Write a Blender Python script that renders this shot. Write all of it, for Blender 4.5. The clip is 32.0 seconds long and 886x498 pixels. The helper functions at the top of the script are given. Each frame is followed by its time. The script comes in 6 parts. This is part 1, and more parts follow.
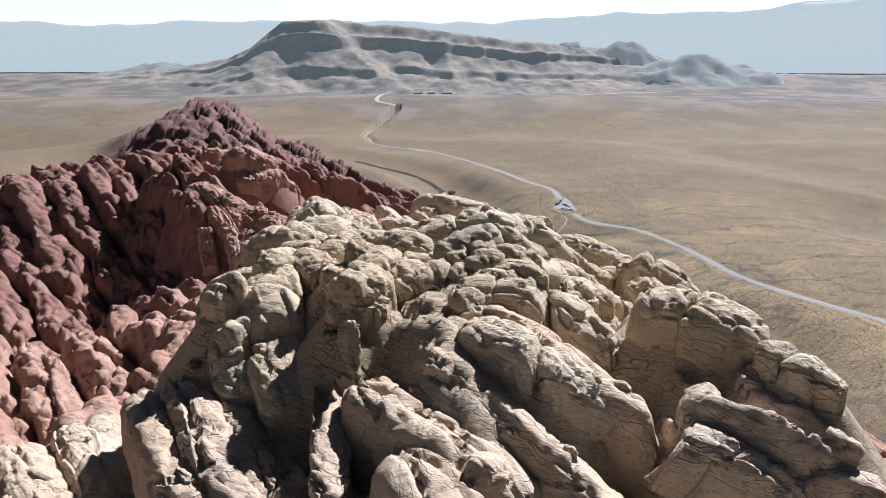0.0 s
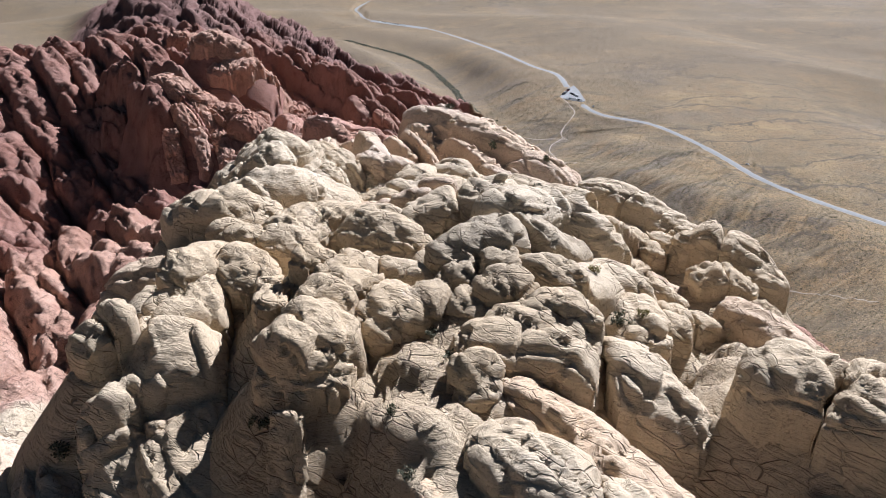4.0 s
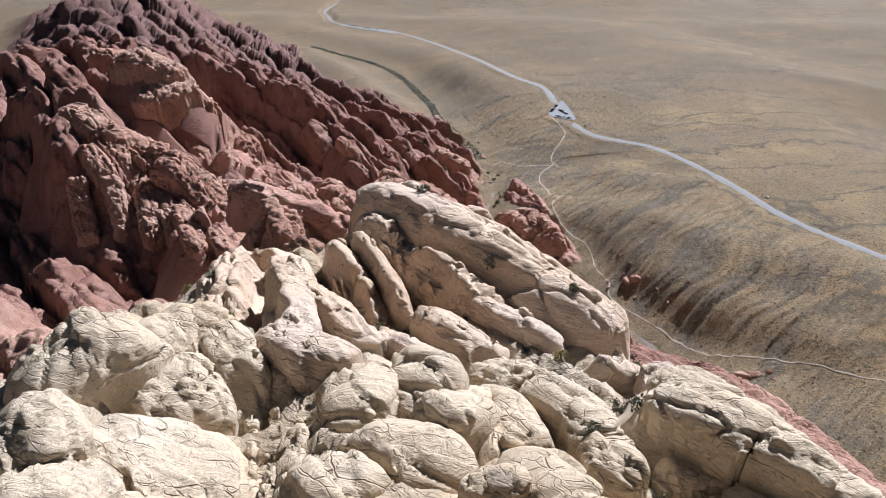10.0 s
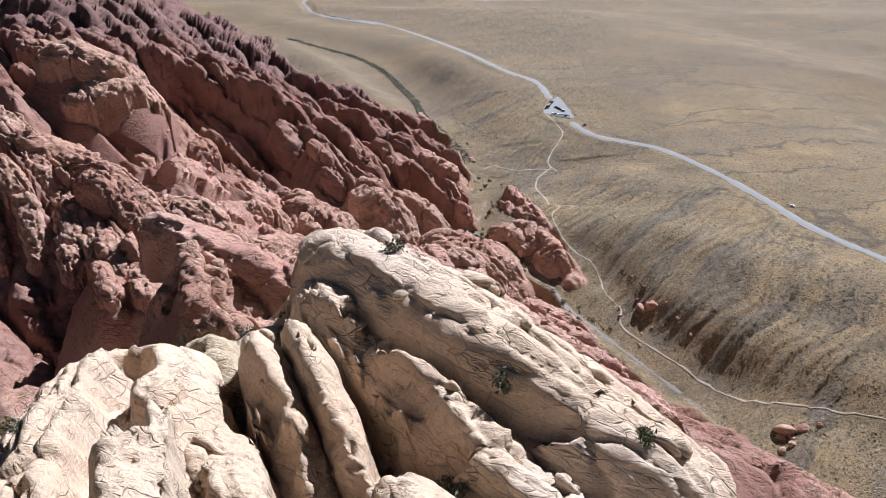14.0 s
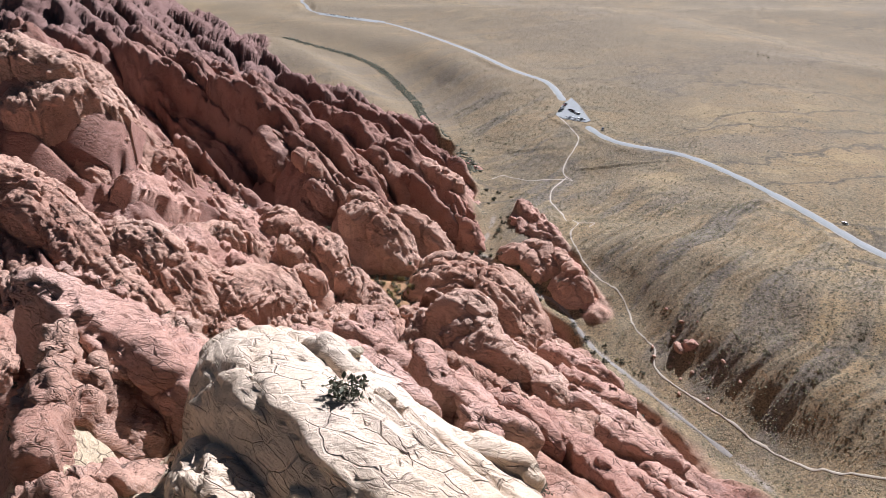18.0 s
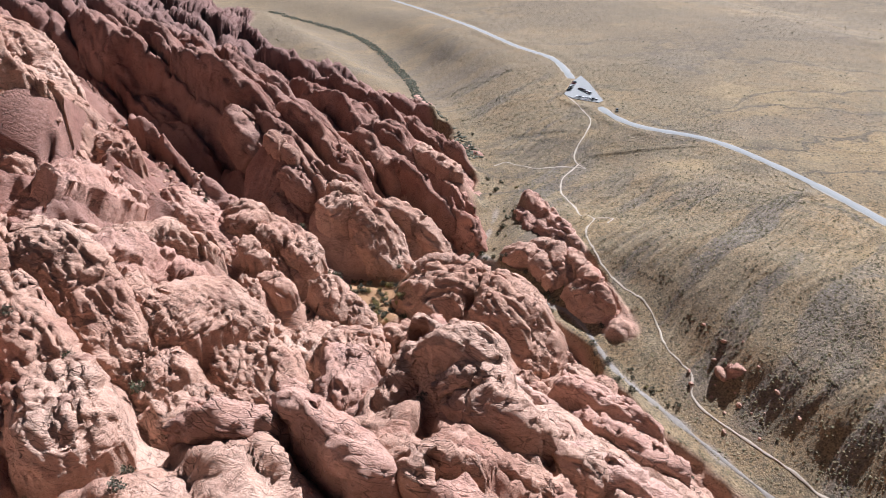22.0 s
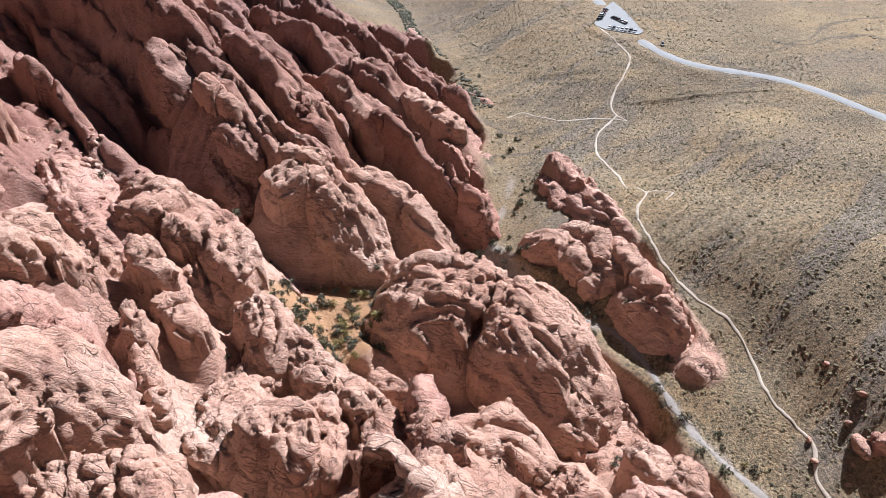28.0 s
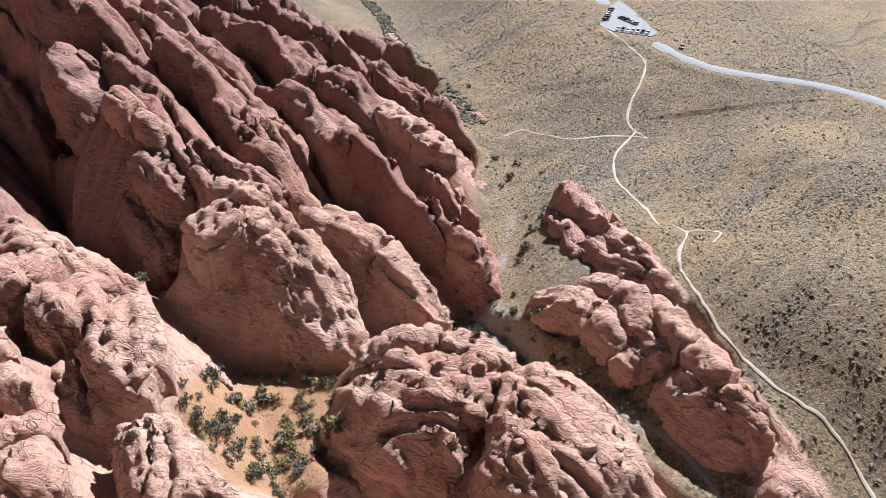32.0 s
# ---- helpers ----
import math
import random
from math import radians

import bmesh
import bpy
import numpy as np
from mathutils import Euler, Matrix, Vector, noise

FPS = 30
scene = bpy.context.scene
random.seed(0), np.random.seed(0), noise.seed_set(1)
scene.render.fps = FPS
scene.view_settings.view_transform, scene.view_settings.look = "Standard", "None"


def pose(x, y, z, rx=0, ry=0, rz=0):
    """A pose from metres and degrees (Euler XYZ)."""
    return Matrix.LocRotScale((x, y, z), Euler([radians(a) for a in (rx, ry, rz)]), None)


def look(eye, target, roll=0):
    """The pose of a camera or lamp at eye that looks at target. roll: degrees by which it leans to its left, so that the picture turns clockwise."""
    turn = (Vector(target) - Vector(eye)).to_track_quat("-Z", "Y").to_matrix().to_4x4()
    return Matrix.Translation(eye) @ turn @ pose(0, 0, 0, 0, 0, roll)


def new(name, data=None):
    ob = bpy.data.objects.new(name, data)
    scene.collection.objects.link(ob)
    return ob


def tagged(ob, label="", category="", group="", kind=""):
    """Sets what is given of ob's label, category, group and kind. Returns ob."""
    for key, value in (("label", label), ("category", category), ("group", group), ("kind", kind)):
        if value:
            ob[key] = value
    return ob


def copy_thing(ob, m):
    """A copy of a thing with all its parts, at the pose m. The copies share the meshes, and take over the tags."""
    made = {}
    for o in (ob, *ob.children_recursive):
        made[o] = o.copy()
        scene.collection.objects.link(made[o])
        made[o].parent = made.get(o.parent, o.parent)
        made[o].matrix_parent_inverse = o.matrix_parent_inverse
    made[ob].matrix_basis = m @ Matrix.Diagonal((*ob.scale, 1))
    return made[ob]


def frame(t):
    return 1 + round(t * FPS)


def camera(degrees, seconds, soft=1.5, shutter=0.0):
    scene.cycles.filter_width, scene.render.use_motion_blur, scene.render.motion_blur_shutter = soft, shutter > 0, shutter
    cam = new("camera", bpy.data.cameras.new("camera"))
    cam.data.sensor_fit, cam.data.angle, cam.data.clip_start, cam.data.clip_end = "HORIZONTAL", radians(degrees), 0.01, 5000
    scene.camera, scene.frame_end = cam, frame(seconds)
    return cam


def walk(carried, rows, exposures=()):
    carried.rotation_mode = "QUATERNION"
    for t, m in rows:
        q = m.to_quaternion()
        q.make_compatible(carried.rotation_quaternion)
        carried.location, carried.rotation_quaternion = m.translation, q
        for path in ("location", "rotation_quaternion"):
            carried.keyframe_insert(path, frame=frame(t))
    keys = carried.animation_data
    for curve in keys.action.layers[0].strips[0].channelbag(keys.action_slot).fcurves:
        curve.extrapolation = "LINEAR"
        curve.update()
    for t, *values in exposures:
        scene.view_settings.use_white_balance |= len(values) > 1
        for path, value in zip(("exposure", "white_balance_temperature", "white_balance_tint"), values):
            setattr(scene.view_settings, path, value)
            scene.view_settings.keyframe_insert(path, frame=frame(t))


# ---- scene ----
cam = camera(64.74, 32.0, soft=0.35)
ROWS = [
    (0.0, 1.50, -5.83, 280.14, 71.65, 0.04, 0.13),
    (0.5, 1.43, 1.46, 280.16, 71.52, 0.02, 0.11),
    (1.0, 1.37, 8.96, 280.23, 70.74, 0.03, 0.05),
    (1.5, 1.34, 16.74, 280.39, 69.83, 0.02, 0.01),
    (2.0, 1.34, 24.69, 280.55, 68.29, -0.04, -0.01),
    (2.5, 1.34, 32.74, 280.72, 66.45, -0.11, -0.03),
    (4.5, 1.49, 65.87, 281.27, 61.17, -0.29, -0.06),
    (5.0, 1.57, 74.29, 281.37, 61.18, -0.31, -0.08),
    (5.5, 1.72, 82.82, 281.47, 61.21, -0.29, -0.07),
    (6.0, 1.89, 91.46, 281.49, 61.16, -0.30, -0.07),
    (6.5, 2.06, 100.16, 281.54, 61.10, -0.26, -0.09),
    (7.0, 2.25, 108.87, 281.61, 61.08, -0.24, -0.09),
    (7.5, 2.45, 117.61, 281.47, 61.15, -0.28, -0.57),
    (8.0, 2.57, 126.36, 280.94, 61.24, -0.34, -1.88),
    (8.5, 2.70, 135.16, 279.96, 61.35, -0.41, -2.06),
    (9.0, 3.00, 143.87, 278.62, 61.45, -0.41, -2.03),
    (9.5, 3.30, 152.48, 277.04, 61.48, -0.40, -2.03),
    (10.0, 3.58, 161.22, 275.32, 61.44, -0.41, -2.03),
    (10.5, 3.87, 170.05, 273.46, 61.36, -0.42, -2.08),
    (11.0, 4.23, 178.91, 271.45, 61.29, -0.45, -2.54),
    (11.5, 4.63, 187.72, 269.35, 61.24, -0.45, -3.20),
    (12.0, 5.09, 196.46, 267.27, 61.20, -0.46, -3.22),
    (12.5, 5.56, 205.23, 265.10, 61.14, -0.49, -3.22),
    (13.0, 6.12, 213.98, 262.84, 61.04, -0.49, -3.23),
    (13.5, 6.68, 222.47, 260.57, 60.97, -0.55, -3.22),
    (14.0, 7.16, 230.47, 258.23, 60.91, -0.57, -3.16),
    (14.5, 7.63, 238.18, 255.87, 60.88, -0.60, -3.08),
    (16.5, 10.09, 268.49, 247.16, 60.94, -0.43, -2.90),
    (17.0, 10.66, 276.34, 244.93, 60.95, -0.37, -2.87),
    (17.5, 11.27, 284.33, 242.78, 60.92, -0.35, -2.84),
    (18.0, 11.87, 292.12, 240.74, 60.97, -0.35, -2.83),
    (18.5, 12.39, 299.30, 238.57, 61.00, -0.37, -2.82),
    (19.0, 12.90, 306.32, 236.32, 61.03, -0.37, -2.88),
    (19.5, 13.33, 313.27, 233.89, 61.07, -0.35, -2.98),
    (20.0, 13.81, 320.52, 231.29, 61.09, -0.37, -3.05),
    (20.5, 14.29, 328.21, 228.45, 61.16, -0.53, -3.14),
    (21.0, 14.73, 336.03, 225.39, 60.67, -0.60, -3.05),
    (21.5, 15.22, 343.83, 222.11, 60.12, -0.60, -3.03),
    (22.0, 15.79, 351.60, 218.74, 59.54, -0.58, -3.01),
    (22.5, 16.44, 359.54, 215.39, 59.05, -0.55, -2.99),
    (23.0, 17.14, 367.66, 212.07, 58.58, -0.52, -2.97),
    (23.5, 17.93, 375.97, 208.80, 58.14, -0.48, -2.91),
    (24.0, 18.80, 384.52, 205.54, 57.72, -0.45, -2.81),
    (24.5, 19.71, 393.18, 202.29, 57.31, -0.39, -2.73),
    (26.5, 23.46, 429.37, 189.22, 55.80, -0.05, -2.42),
    (27.0, 24.15, 437.91, 186.00, 55.60, -0.05, -2.54),
    (27.5, 24.79, 445.89, 182.90, 55.29, -0.03, -2.70),
    (28.0, 25.41, 453.40, 179.91, 54.93, -0.03, -2.79),
    (28.5, 26.03, 460.66, 176.98, 54.61, -0.01, -2.81),
    (29.0, 26.62, 467.90, 174.02, 54.28, 0.00, -2.80),
    (29.5, 27.15, 475.29, 171.00, 53.92, 0.02, -2.79),
    (30.0, 27.65, 483.00, 167.91, 53.64, 0.04, -2.79),
    (30.5, 28.14, 491.13, 164.78, 53.60, 0.07, -2.81),
    (31.0, 28.66, 499.61, 161.62, 53.74, 0.06, -3.17),
    (31.5, 29.24, 508.32, 158.49, 54.70, 0.07, -3.70),
    (32.0, 29.81, 517.10, 155.32, 55.73, 0.09, -4.08),
]
walk(cam, [(t, pose(x, y, z, rx, ry, rz)) for t, x, y, z, rx, ry, rz in ROWS], [(0.0, 0.70, 6150, 10), (5.0, 0.68, 6150, 10), (10.0, 0.58, 6150, 10), (15.0, 0.70, 6150, 10), (20.0, 0.88, 6250, 10), (26.0, 1.02, 6250, 10), (32.0, 1.08, 6250, 10)])

# ---- sky, sun ----
SUN_AZ, SUN_EL = 36.0, 39.0          # degrees right of straight ahead, and above the horizon
world = bpy.data.worlds.new("sky")
scene.world = world
world.use_nodes = True
wn = world.node_tree.nodes
sky = wn.new("ShaderNodeTexSky")
sky.sky_type, sky.sun_disc = "NISHITA", False
sky.sun_elevation, sky.sun_rotation = radians(SUN_EL), radians(SUN_AZ)
sky.altitude, sky.air_density, sky.dust_density = 1200, 1.0, 0.7
world.node_tree.links.new(sky.outputs[0], wn["Background"].inputs[0])
wn["Background"].inputs[1].default_value = 0.016
sun = new("sun", bpy.data.lights.new("sun", "SUN"))
sun.data.energy, sun.data.angle, sun.data.color = 5.3, radians(0.55), (0.965, 0.98, 1.075)
a, e = radians(SUN_AZ), radians(SUN_EL)
sun.matrix_world = look((0, 0, 600), (-math.sin(a) * math.cos(e), -math.cos(a) * math.cos(e), 600 - math.sin(e)))


# ---- materials ----
def material(name):
    m = bpy.data.materials.new(name)
    m.use_nodes = True
    return m, m.node_tree, m.node_tree.nodes["Principled BSDF"]


class Net:
    """Short hand for node trees."""

    def __init__(self, tree):
        self.t = tree

    def node(self, kind):
        return self.t.nodes.new(kind)

    def link(self, a, b):
        self.t.links.new(a, b)

    def put(self, sock, v):
        if hasattr(v, "is_linked"):
            self.t.links.new(v, sock)
        else:
            sock.default_value = v

    def noise(self, vec, scale, detail=4, rough=0.55, out=0):
        n = self.node("ShaderNodeTexNoise")
        self.put(n.inputs["Vector"], vec)
        n.inputs["Scale"].default_value, n.inputs["Detail"].default_value, n.inputs["Roughness"].default_value = scale, detail, rough
        return n.outputs[out]

    def voronoi(self, vec, scale, feature="DISTANCE_TO_EDGE", out="Distance"):
        n = self.node("ShaderNodeTexVoronoi")
        n.feature = feature
        self.put(n.inputs["Vector"], vec)
        n.inputs["Scale"].default_value = scale
        return n.outputs[out]

    def ramp(self, fac, stops):
        n = self.node("ShaderNodeValToRGB")
        self.put(n.inputs[0], fac)
        while len(n.color_ramp.elements) < len(stops):
            n.color_ramp.elements.new(0.5)
        for el, (p, c) in zip(n.color_ramp.elements, stops):
            el.position, el.color = p, (*c, 1) if len(c) == 3 else c
        return n.outputs[0]

    def step(self, v, lo, hi, a=0.0, b=1.0):
        n = self.node("ShaderNodeMapRange")
        n.interpolation_type = "SMOOTHSTEP"
        self.put(n.inputs[0], v)
        for i, q in enumerate((lo, hi, a, b)):
            n.inputs[i + 1].default_value = q
        return n.outputs[0]

    def math(self, op, a, b=0.0):
        n = self.node("ShaderNodeMath")
        n.operation = op
        self.put(n.inputs[0], a)
        self.put(n.inputs[1], b)
        return n.outputs[0]

    def mix(self, fac, a, b, blend="MIX"):
        n = self.node("ShaderNodeMix")
        n.data_type, n.blend_type = "RGBA", blend
        self.put(n.inputs[0], fac)
        self.put(n.inputs[6], (*a, 1) if isinstance(a, tuple) else a)
        self.put(n.inputs[7], (*b, 1) if isinstance(b, tuple) else b)
        return n.outputs[2]

    def mapped(self, vec, scale=(1, 1, 1), rot=(0, 0, 0)):
        n = self.node("ShaderNodeMapping")
        self.put(n.inputs[0], vec)
        n.inputs["Rotation"].default_value = [radians(r) for r in rot]
        n.inputs["Scale"].default_value = scale
        return n.outputs[0]

    def bump(self, height, distance, strength=1.0, normal=None):
        n = self.node("ShaderNodeBump")
        n.inputs["Strength"].default_value, n.inputs["Distance"].default_value = strength, distance
        self.put(n.inputs["Height"], height)
        if normal is not None:
            self.put(n.inputs["Normal"], normal)
        return n.outputs[0]


STRIKE = -51.5                       # heading of the fins, degrees from +x


def sandstone_colours(g, pos, red):
    """Colour of weathered sandstone, red or cream, from world position."""
    big = g.noise(pos, 0.018, 3)
    mid = g.noise(pos, 0.11, 5)
    fine = g.noise(pos, 0.9, 6, 0.65)
    if red:
        c = g.ramp(big, [(0.30, (0.43, 0.225, 0.16)), (0.5, (0.55, 0.325, 0.235)), (0.72, (0.64, 0.42, 0.32))])
        c = g.mix(g.step(mid, 0.52, 0.72, 0, 0.6), c, (0.60, 0.385, 0.30))
        c = g.mix(g.step(mid, 0.46, 0.26, 0, 0.5), c, (0.27, 0.118, 0.092))
    else:
        c = g.ramp(big, [(0.30, (0.57, 0.43, 0.278)), (0.5, (0.625, 0.495, 0.342)), (0.70, (0.655, 0.55, 0.415))])
        c = g.mix(g.step(mid, 0.58, 0.80, 0, 0.45), c, (0.62, 0.47, 0.30))
        c = g.mix(g.step(mid, 0.42, 0.26, 0, 0.5), c, (0.46, 0.39, 0.31))
    c = g.mix(g.step(fine, 0.35, 0.7, 0.0, 0.4), c, g.mix(0.5, c, (0.16, 0.10, 0.08) if red else (0.30, 0.24, 0.18)))
    fleck = g.noise(pos, 1.4, 5, 0.68)
    c = g.mix(g.step(fleck, 0.57, 0.68, 0, 0.65), c, g.mix(0.75, c, (0.12, 0.08, 0.06)))
    grit = g.noise(pos, 3.1, 4, 0.75)
    c = g.mix(g.step(grit, 0.57, 0.65, 0, 0.5), c, g.mix(0.7, c, (0.10, 0.07, 0.055)))
    c = g.mix(g.step(fleck, 0.44, 0.32, 0, 0.5), c, g.mix(0.4, c, (0.85, 0.75, 0.66)))
    return c


def bands(g, vec, rot, period, wobble, profile_kind="SAW"):
    """Repeating beds or joints, one every period metres across the turned z axis, from 0 to 1."""
    w = g.node("ShaderNodeTexWave")
    w.wave_type, w.bands_direction, w.wave_profile = "BANDS", "Z", profile_kind
    g.link(g.mapped(vec, (1, 1, 1), rot), w.inputs["Vector"])
    w.inputs["Scale"].default_value = 0.314 / period
    w.inputs["Distortion"].default_value, w.inputs["Detail"].default_value = wobble, 3
    w.inputs["Detail Scale"].default_value = 0.5 * period
    return w.outputs["Fac"]


def sandstone_relief(g, pos, rough=1.0):
    """Beds, joints and grain: height in metres, and how deep in a crack a point lies."""
    warp, wob = g.node("ShaderNodeVectorMath"), g.node("ShaderNodeVectorMath")
    warp.operation, wob.operation = "ADD", "SCALE"
    g.link(g.noise(pos, 0.13, 3, 0.5, 1), wob.inputs[0])
    wob.inputs["Scale"].default_value = 2.2
    g.link(pos, warp.inputs[0])
    g.link(wob.outputs[0], warp.inputs[1])
    p = warp.outputs[0]
    where = g.noise(pos, 0.09, 3)
    where2 = g.noise(pos, 0.21, 4)
    thin = bands(g, p, (26, -24, 0), 0.55, 2.0, "SIN")
    beds = bands(g, p, (26, -24, 0), 2.3, 1.0)
    turned = g.mapped(p, (1, 1, 1), (26, -24, 0))
    slabs = g.voronoi(g.mapped(turned, (0.42, 1.0, 2.2), (0, 0, STRIKE)), 0.30)
    chips = g.voronoi(g.mapped(turned, (0.30, 0.8, 3.4), (0, 0, STRIKE + 20)), 0.62)
    crack = g.math("MULTIPLY", g.step(slabs, 0.042, 0.008), g.step(where, 0.47, 0.56))
    crack = g.math("MAXIMUM", crack, g.math("MULTIPLY", g.step(chips, 0.05, 0.012, 0, 0.7), g.step(where2, 0.55, 0.62)))
    crack = g.math("MAXIMUM", crack, g.math("MULTIPLY", g.step(beds, 0.95, 0.99, 0, 0.8), g.step(where2, 0.48, 0.40)))
    lens = g.noise(g.mapped(pos, (0.4, 0.4, 2.2), (26, -24, 0)), 1.0, 4, 0.6)
    strata = g.noise(g.mapped(p, (0.10, 0.14, 1.35), (26, -24, 0)), 1.0, 6, 0.72)
    grooves = g.noise(g.mapped(p, (0.09, 0.95, 0.14), (8, 0, -STRIKE)), 1.0, 5, 0.68)
    pits = g.math("ADD", g.math("MULTIPLY", g.noise(pos, 1.0, 7, 0.72), 0.40 * rough), g.math("MULTIPLY", lens, 0.35 * rough))
    pits = g.math("ADD", pits, g.math("ADD", g.math("MULTIPLY", strata, 1.0 * rough), g.math("MULTIPLY", grooves, 0.8 * rough)))
    swell = g.math("MULTIPLY", g.noise(pos, 0.35, 3), 0.4)
    h = g.math("ADD", g.math("ADD", g.math("MULTIPLY", g.math("MULTIPLY", beds, g.step(where2, 0.5, 0.62)), 0.12), swell), g.math("MULTIPLY", g.math("MULTIPLY", thin, g.step(where, 0.60, 0.68)), 0.05))
    h = g.math("ADD", g.math("SUBTRACT", h, g.math("MULTIPLY", crack, 0.6 * min(rough, 0.8))), pits)
    tick = g.math("MAXIMUM", g.math("MULTIPLY", g.step(lens, 0.585, 0.66), g.step(where2, 0.38, 0.5)), g.math("MULTIPLY", g.step(strata, 0.40, 0.33), 0.8))
    crack = g.math("MAXIMUM", g.math("MULTIPLY", crack, 0.8), g.math("MULTIPLY", tick, 0.5))
    return h, crack


def sandstone(name, red):
    m, tree, bsdf = material(name)
    g = Net(tree)
    geo = g.node("ShaderNodeNewGeometry")
    info = g.node("ShaderNodeObjectInfo")
    pos = geo.outputs["Position"]
    c = sandstone_colours(g, pos, red)
    h, crack = sandstone_relief(g, pos, 0.95 if red else 0.5)
    c = g.mix(g.math("MULTIPLY", crack, 0.75 if red else 0.3), c, (0.13, 0.09, 0.07))
    c = g.mix(1.0, c, info.outputs["Color"], "MULTIPLY")
    g.link(c, bsdf.inputs["Base Color"])
    bsdf.inputs["Roughness"].default_value = 0.93
    bsdf.inputs["Specular IOR Level"].default_value = 0.2
    g.link(g.bump(h, 1.0, 1.0), bsdf.inputs["Normal"])
    return m


RED = sandstone("red_sandstone", True)
PALE = sandstone("pale_sandstone", False)


def ground_material():
    """Red rock, pale rock, bare soil and dry scrub, told apart by the mesh's own masks."""
    m, tree, bsdf = material("ground")
    g = Net(tree)
    geo = g.node("ShaderNodeNewGeometry")
    pos = geo.outputs["Position"]

    def mask(n):
        a = g.node("ShaderNodeAttribute")
        a.attribute_name = n
        return a.outputs["Fac"]
    red, pale = sandstone_colours(g, pos, True), sandstone_colours(g, pos, False)
    # west and far red rock: deeper own hue, with haze and shade painted in
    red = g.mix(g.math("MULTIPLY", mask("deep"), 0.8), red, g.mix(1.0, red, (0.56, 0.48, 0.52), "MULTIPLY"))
    place = g.node("ShaderNodeSeparateXYZ")
    g.link(pos, place.inputs[0])
    red = g.mix(g.step(g.math("ADD", place.outputs[1], g.math("MULTIPLY", g.noise(pos, 0.02, 3), 160)), 960, 1120, 0, 0.5), red, (0.13, 0.085, 0.085))      # red rock toned darker far out
    rock = g.mix(mask("pale"), red, pale)
    h, crack = sandstone_relief(g, pos, 0.95)
    rock = g.mix(g.math("MULTIPLY", crack, 0.75), rock, (0.13, 0.09, 0.07))
    n1 = g.noise(pos, 0.006, 4)
    n2 = g.noise(pos, 0.05, 5, 0.6)
    n3 = g.noise(pos, 1.1, 5, 0.75)
    soil = g.ramp(n1, [(0.32, (0.245, 0.178, 0.106)), (0.52, (0.305, 0.21, 0.115)), (0.7, (0.37, 0.24, 0.118))])
    soil = g.mix(g.step(n2, 0.42, 0.62, 0, 0.55), soil, (0.26, 0.205, 0.13))
    soil = g.mix(g.step(n3, 0.52, 0.60, 0, 0.75), soil, (0.125, 0.10, 0.07))
    soil = g.mix(g.step(n3, 0.45, 0.36, 0, 0.55), soil, (0.42, 0.32, 0.185))
    tufts = g.noise(pos, 0.34, 3, 0.7)
    soil = g.mix(g.step(tufts, 0.53, 0.64, 0, 0.5), soil, (0.15, 0.12, 0.085))
    soil = g.mix(g.step(g.noise(pos, 0.017, 4, 0.6), 0.54, 0.68, 0, 0.55), soil, (0.40, 0.285, 0.15))
    run = g.node("ShaderNodeVectorMath")
    run.operation = "ADD"
    g.link(g.mapped(pos, (0.5, 1.5, 1.0), (0, 0, 14)), run.inputs[0])
    lead = g.node("ShaderNodeVectorMath")
    lead.operation = "SCALE"
    lead.inputs["Scale"].default_value = 130.0
    g.link(g.noise(pos, 0.012, 4, 0.6, 1), lead.inputs[0])
    g.link(lead.outputs[0], run.inputs[1])
    rill = g.step(g.voronoi(run.outputs[0], 0.0075), 0.034, 0.006)
    rill = g.math("MULTIPLY", rill, g.step(g.noise(pos, 0.004, 2), 0.42, 0.56))
    soil = g.mix(g.math("MULTIPLY", rill, 0.8), soil, (0.13, 0.105, 0.08))
    patch = g.noise(g.mapped(pos, (0.6, 1.5, 1.0), (0, 0, 14)), 0.016, 6, 0.68)
    soil = g.mix(g.step(patch, 0.55, 0.66, 0, 0.6), soil, (0.14, 0.112, 0.08))
    dark = g.mix(g.step(n2, 0.35, 0.6), (0.15, 0.125, 0.118), (0.205, 0.17, 0.145))
    dark = g.mix(g.step(n3, 0.46, 0.36, 0, 0.5), dark, (0.33, 0.265, 0.18))
    dark = g.mix(g.step(n3, 0.5, 0.6, 0, 0.7), dark, (0.13, 0.115, 0.10))
    soil = g.mix(g.math("MULTIPLY", mask("scrub"), 0.7), soil, dark)
    for size, reach, share, shade in ((2.6, 0.30, 0.47, (0.075, 0.066, 0.045)), (1.3, 0.34, 0.44, (0.10, 0.085, 0.055)), (5.5, 0.24, 0.50, (0.07, 0.063, 0.045))):
        spot = g.step(g.voronoi(g.mapped(pos, (1, 1, 0.3), (0, 0, 17 * size)), 1 / size, "F1"), reach, reach * 0.6)
        thick = g.math("ADD", g.noise(pos, 0.05 / size, 4, 0.7), g.math("MULTIPLY", mask("scrub"), 0.12))
        soil = g.mix(g.math("MULTIPLY", spot, g.step(thick, share, share + 0.1, 0.0, 0.8)), soil, shade)
    grit = g.noise(pos, 0.55, 3, 0.8)
    soil = g.mix(g.step(grit, 0.55, 0.62, 0, 0.6), soil, (0.11, 0.092, 0.062))
    soil = g.mix(g.step(grit, 0.43, 0.36, 0, 0.5), soil, (0.45, 0.34, 0.205))
    soil = g.mix(mask("gravel"), soil, g.mix(g.step(n3, 0.4, 0.62), (0.40, 0.34, 0.285), (0.28, 0.23, 0.185)))
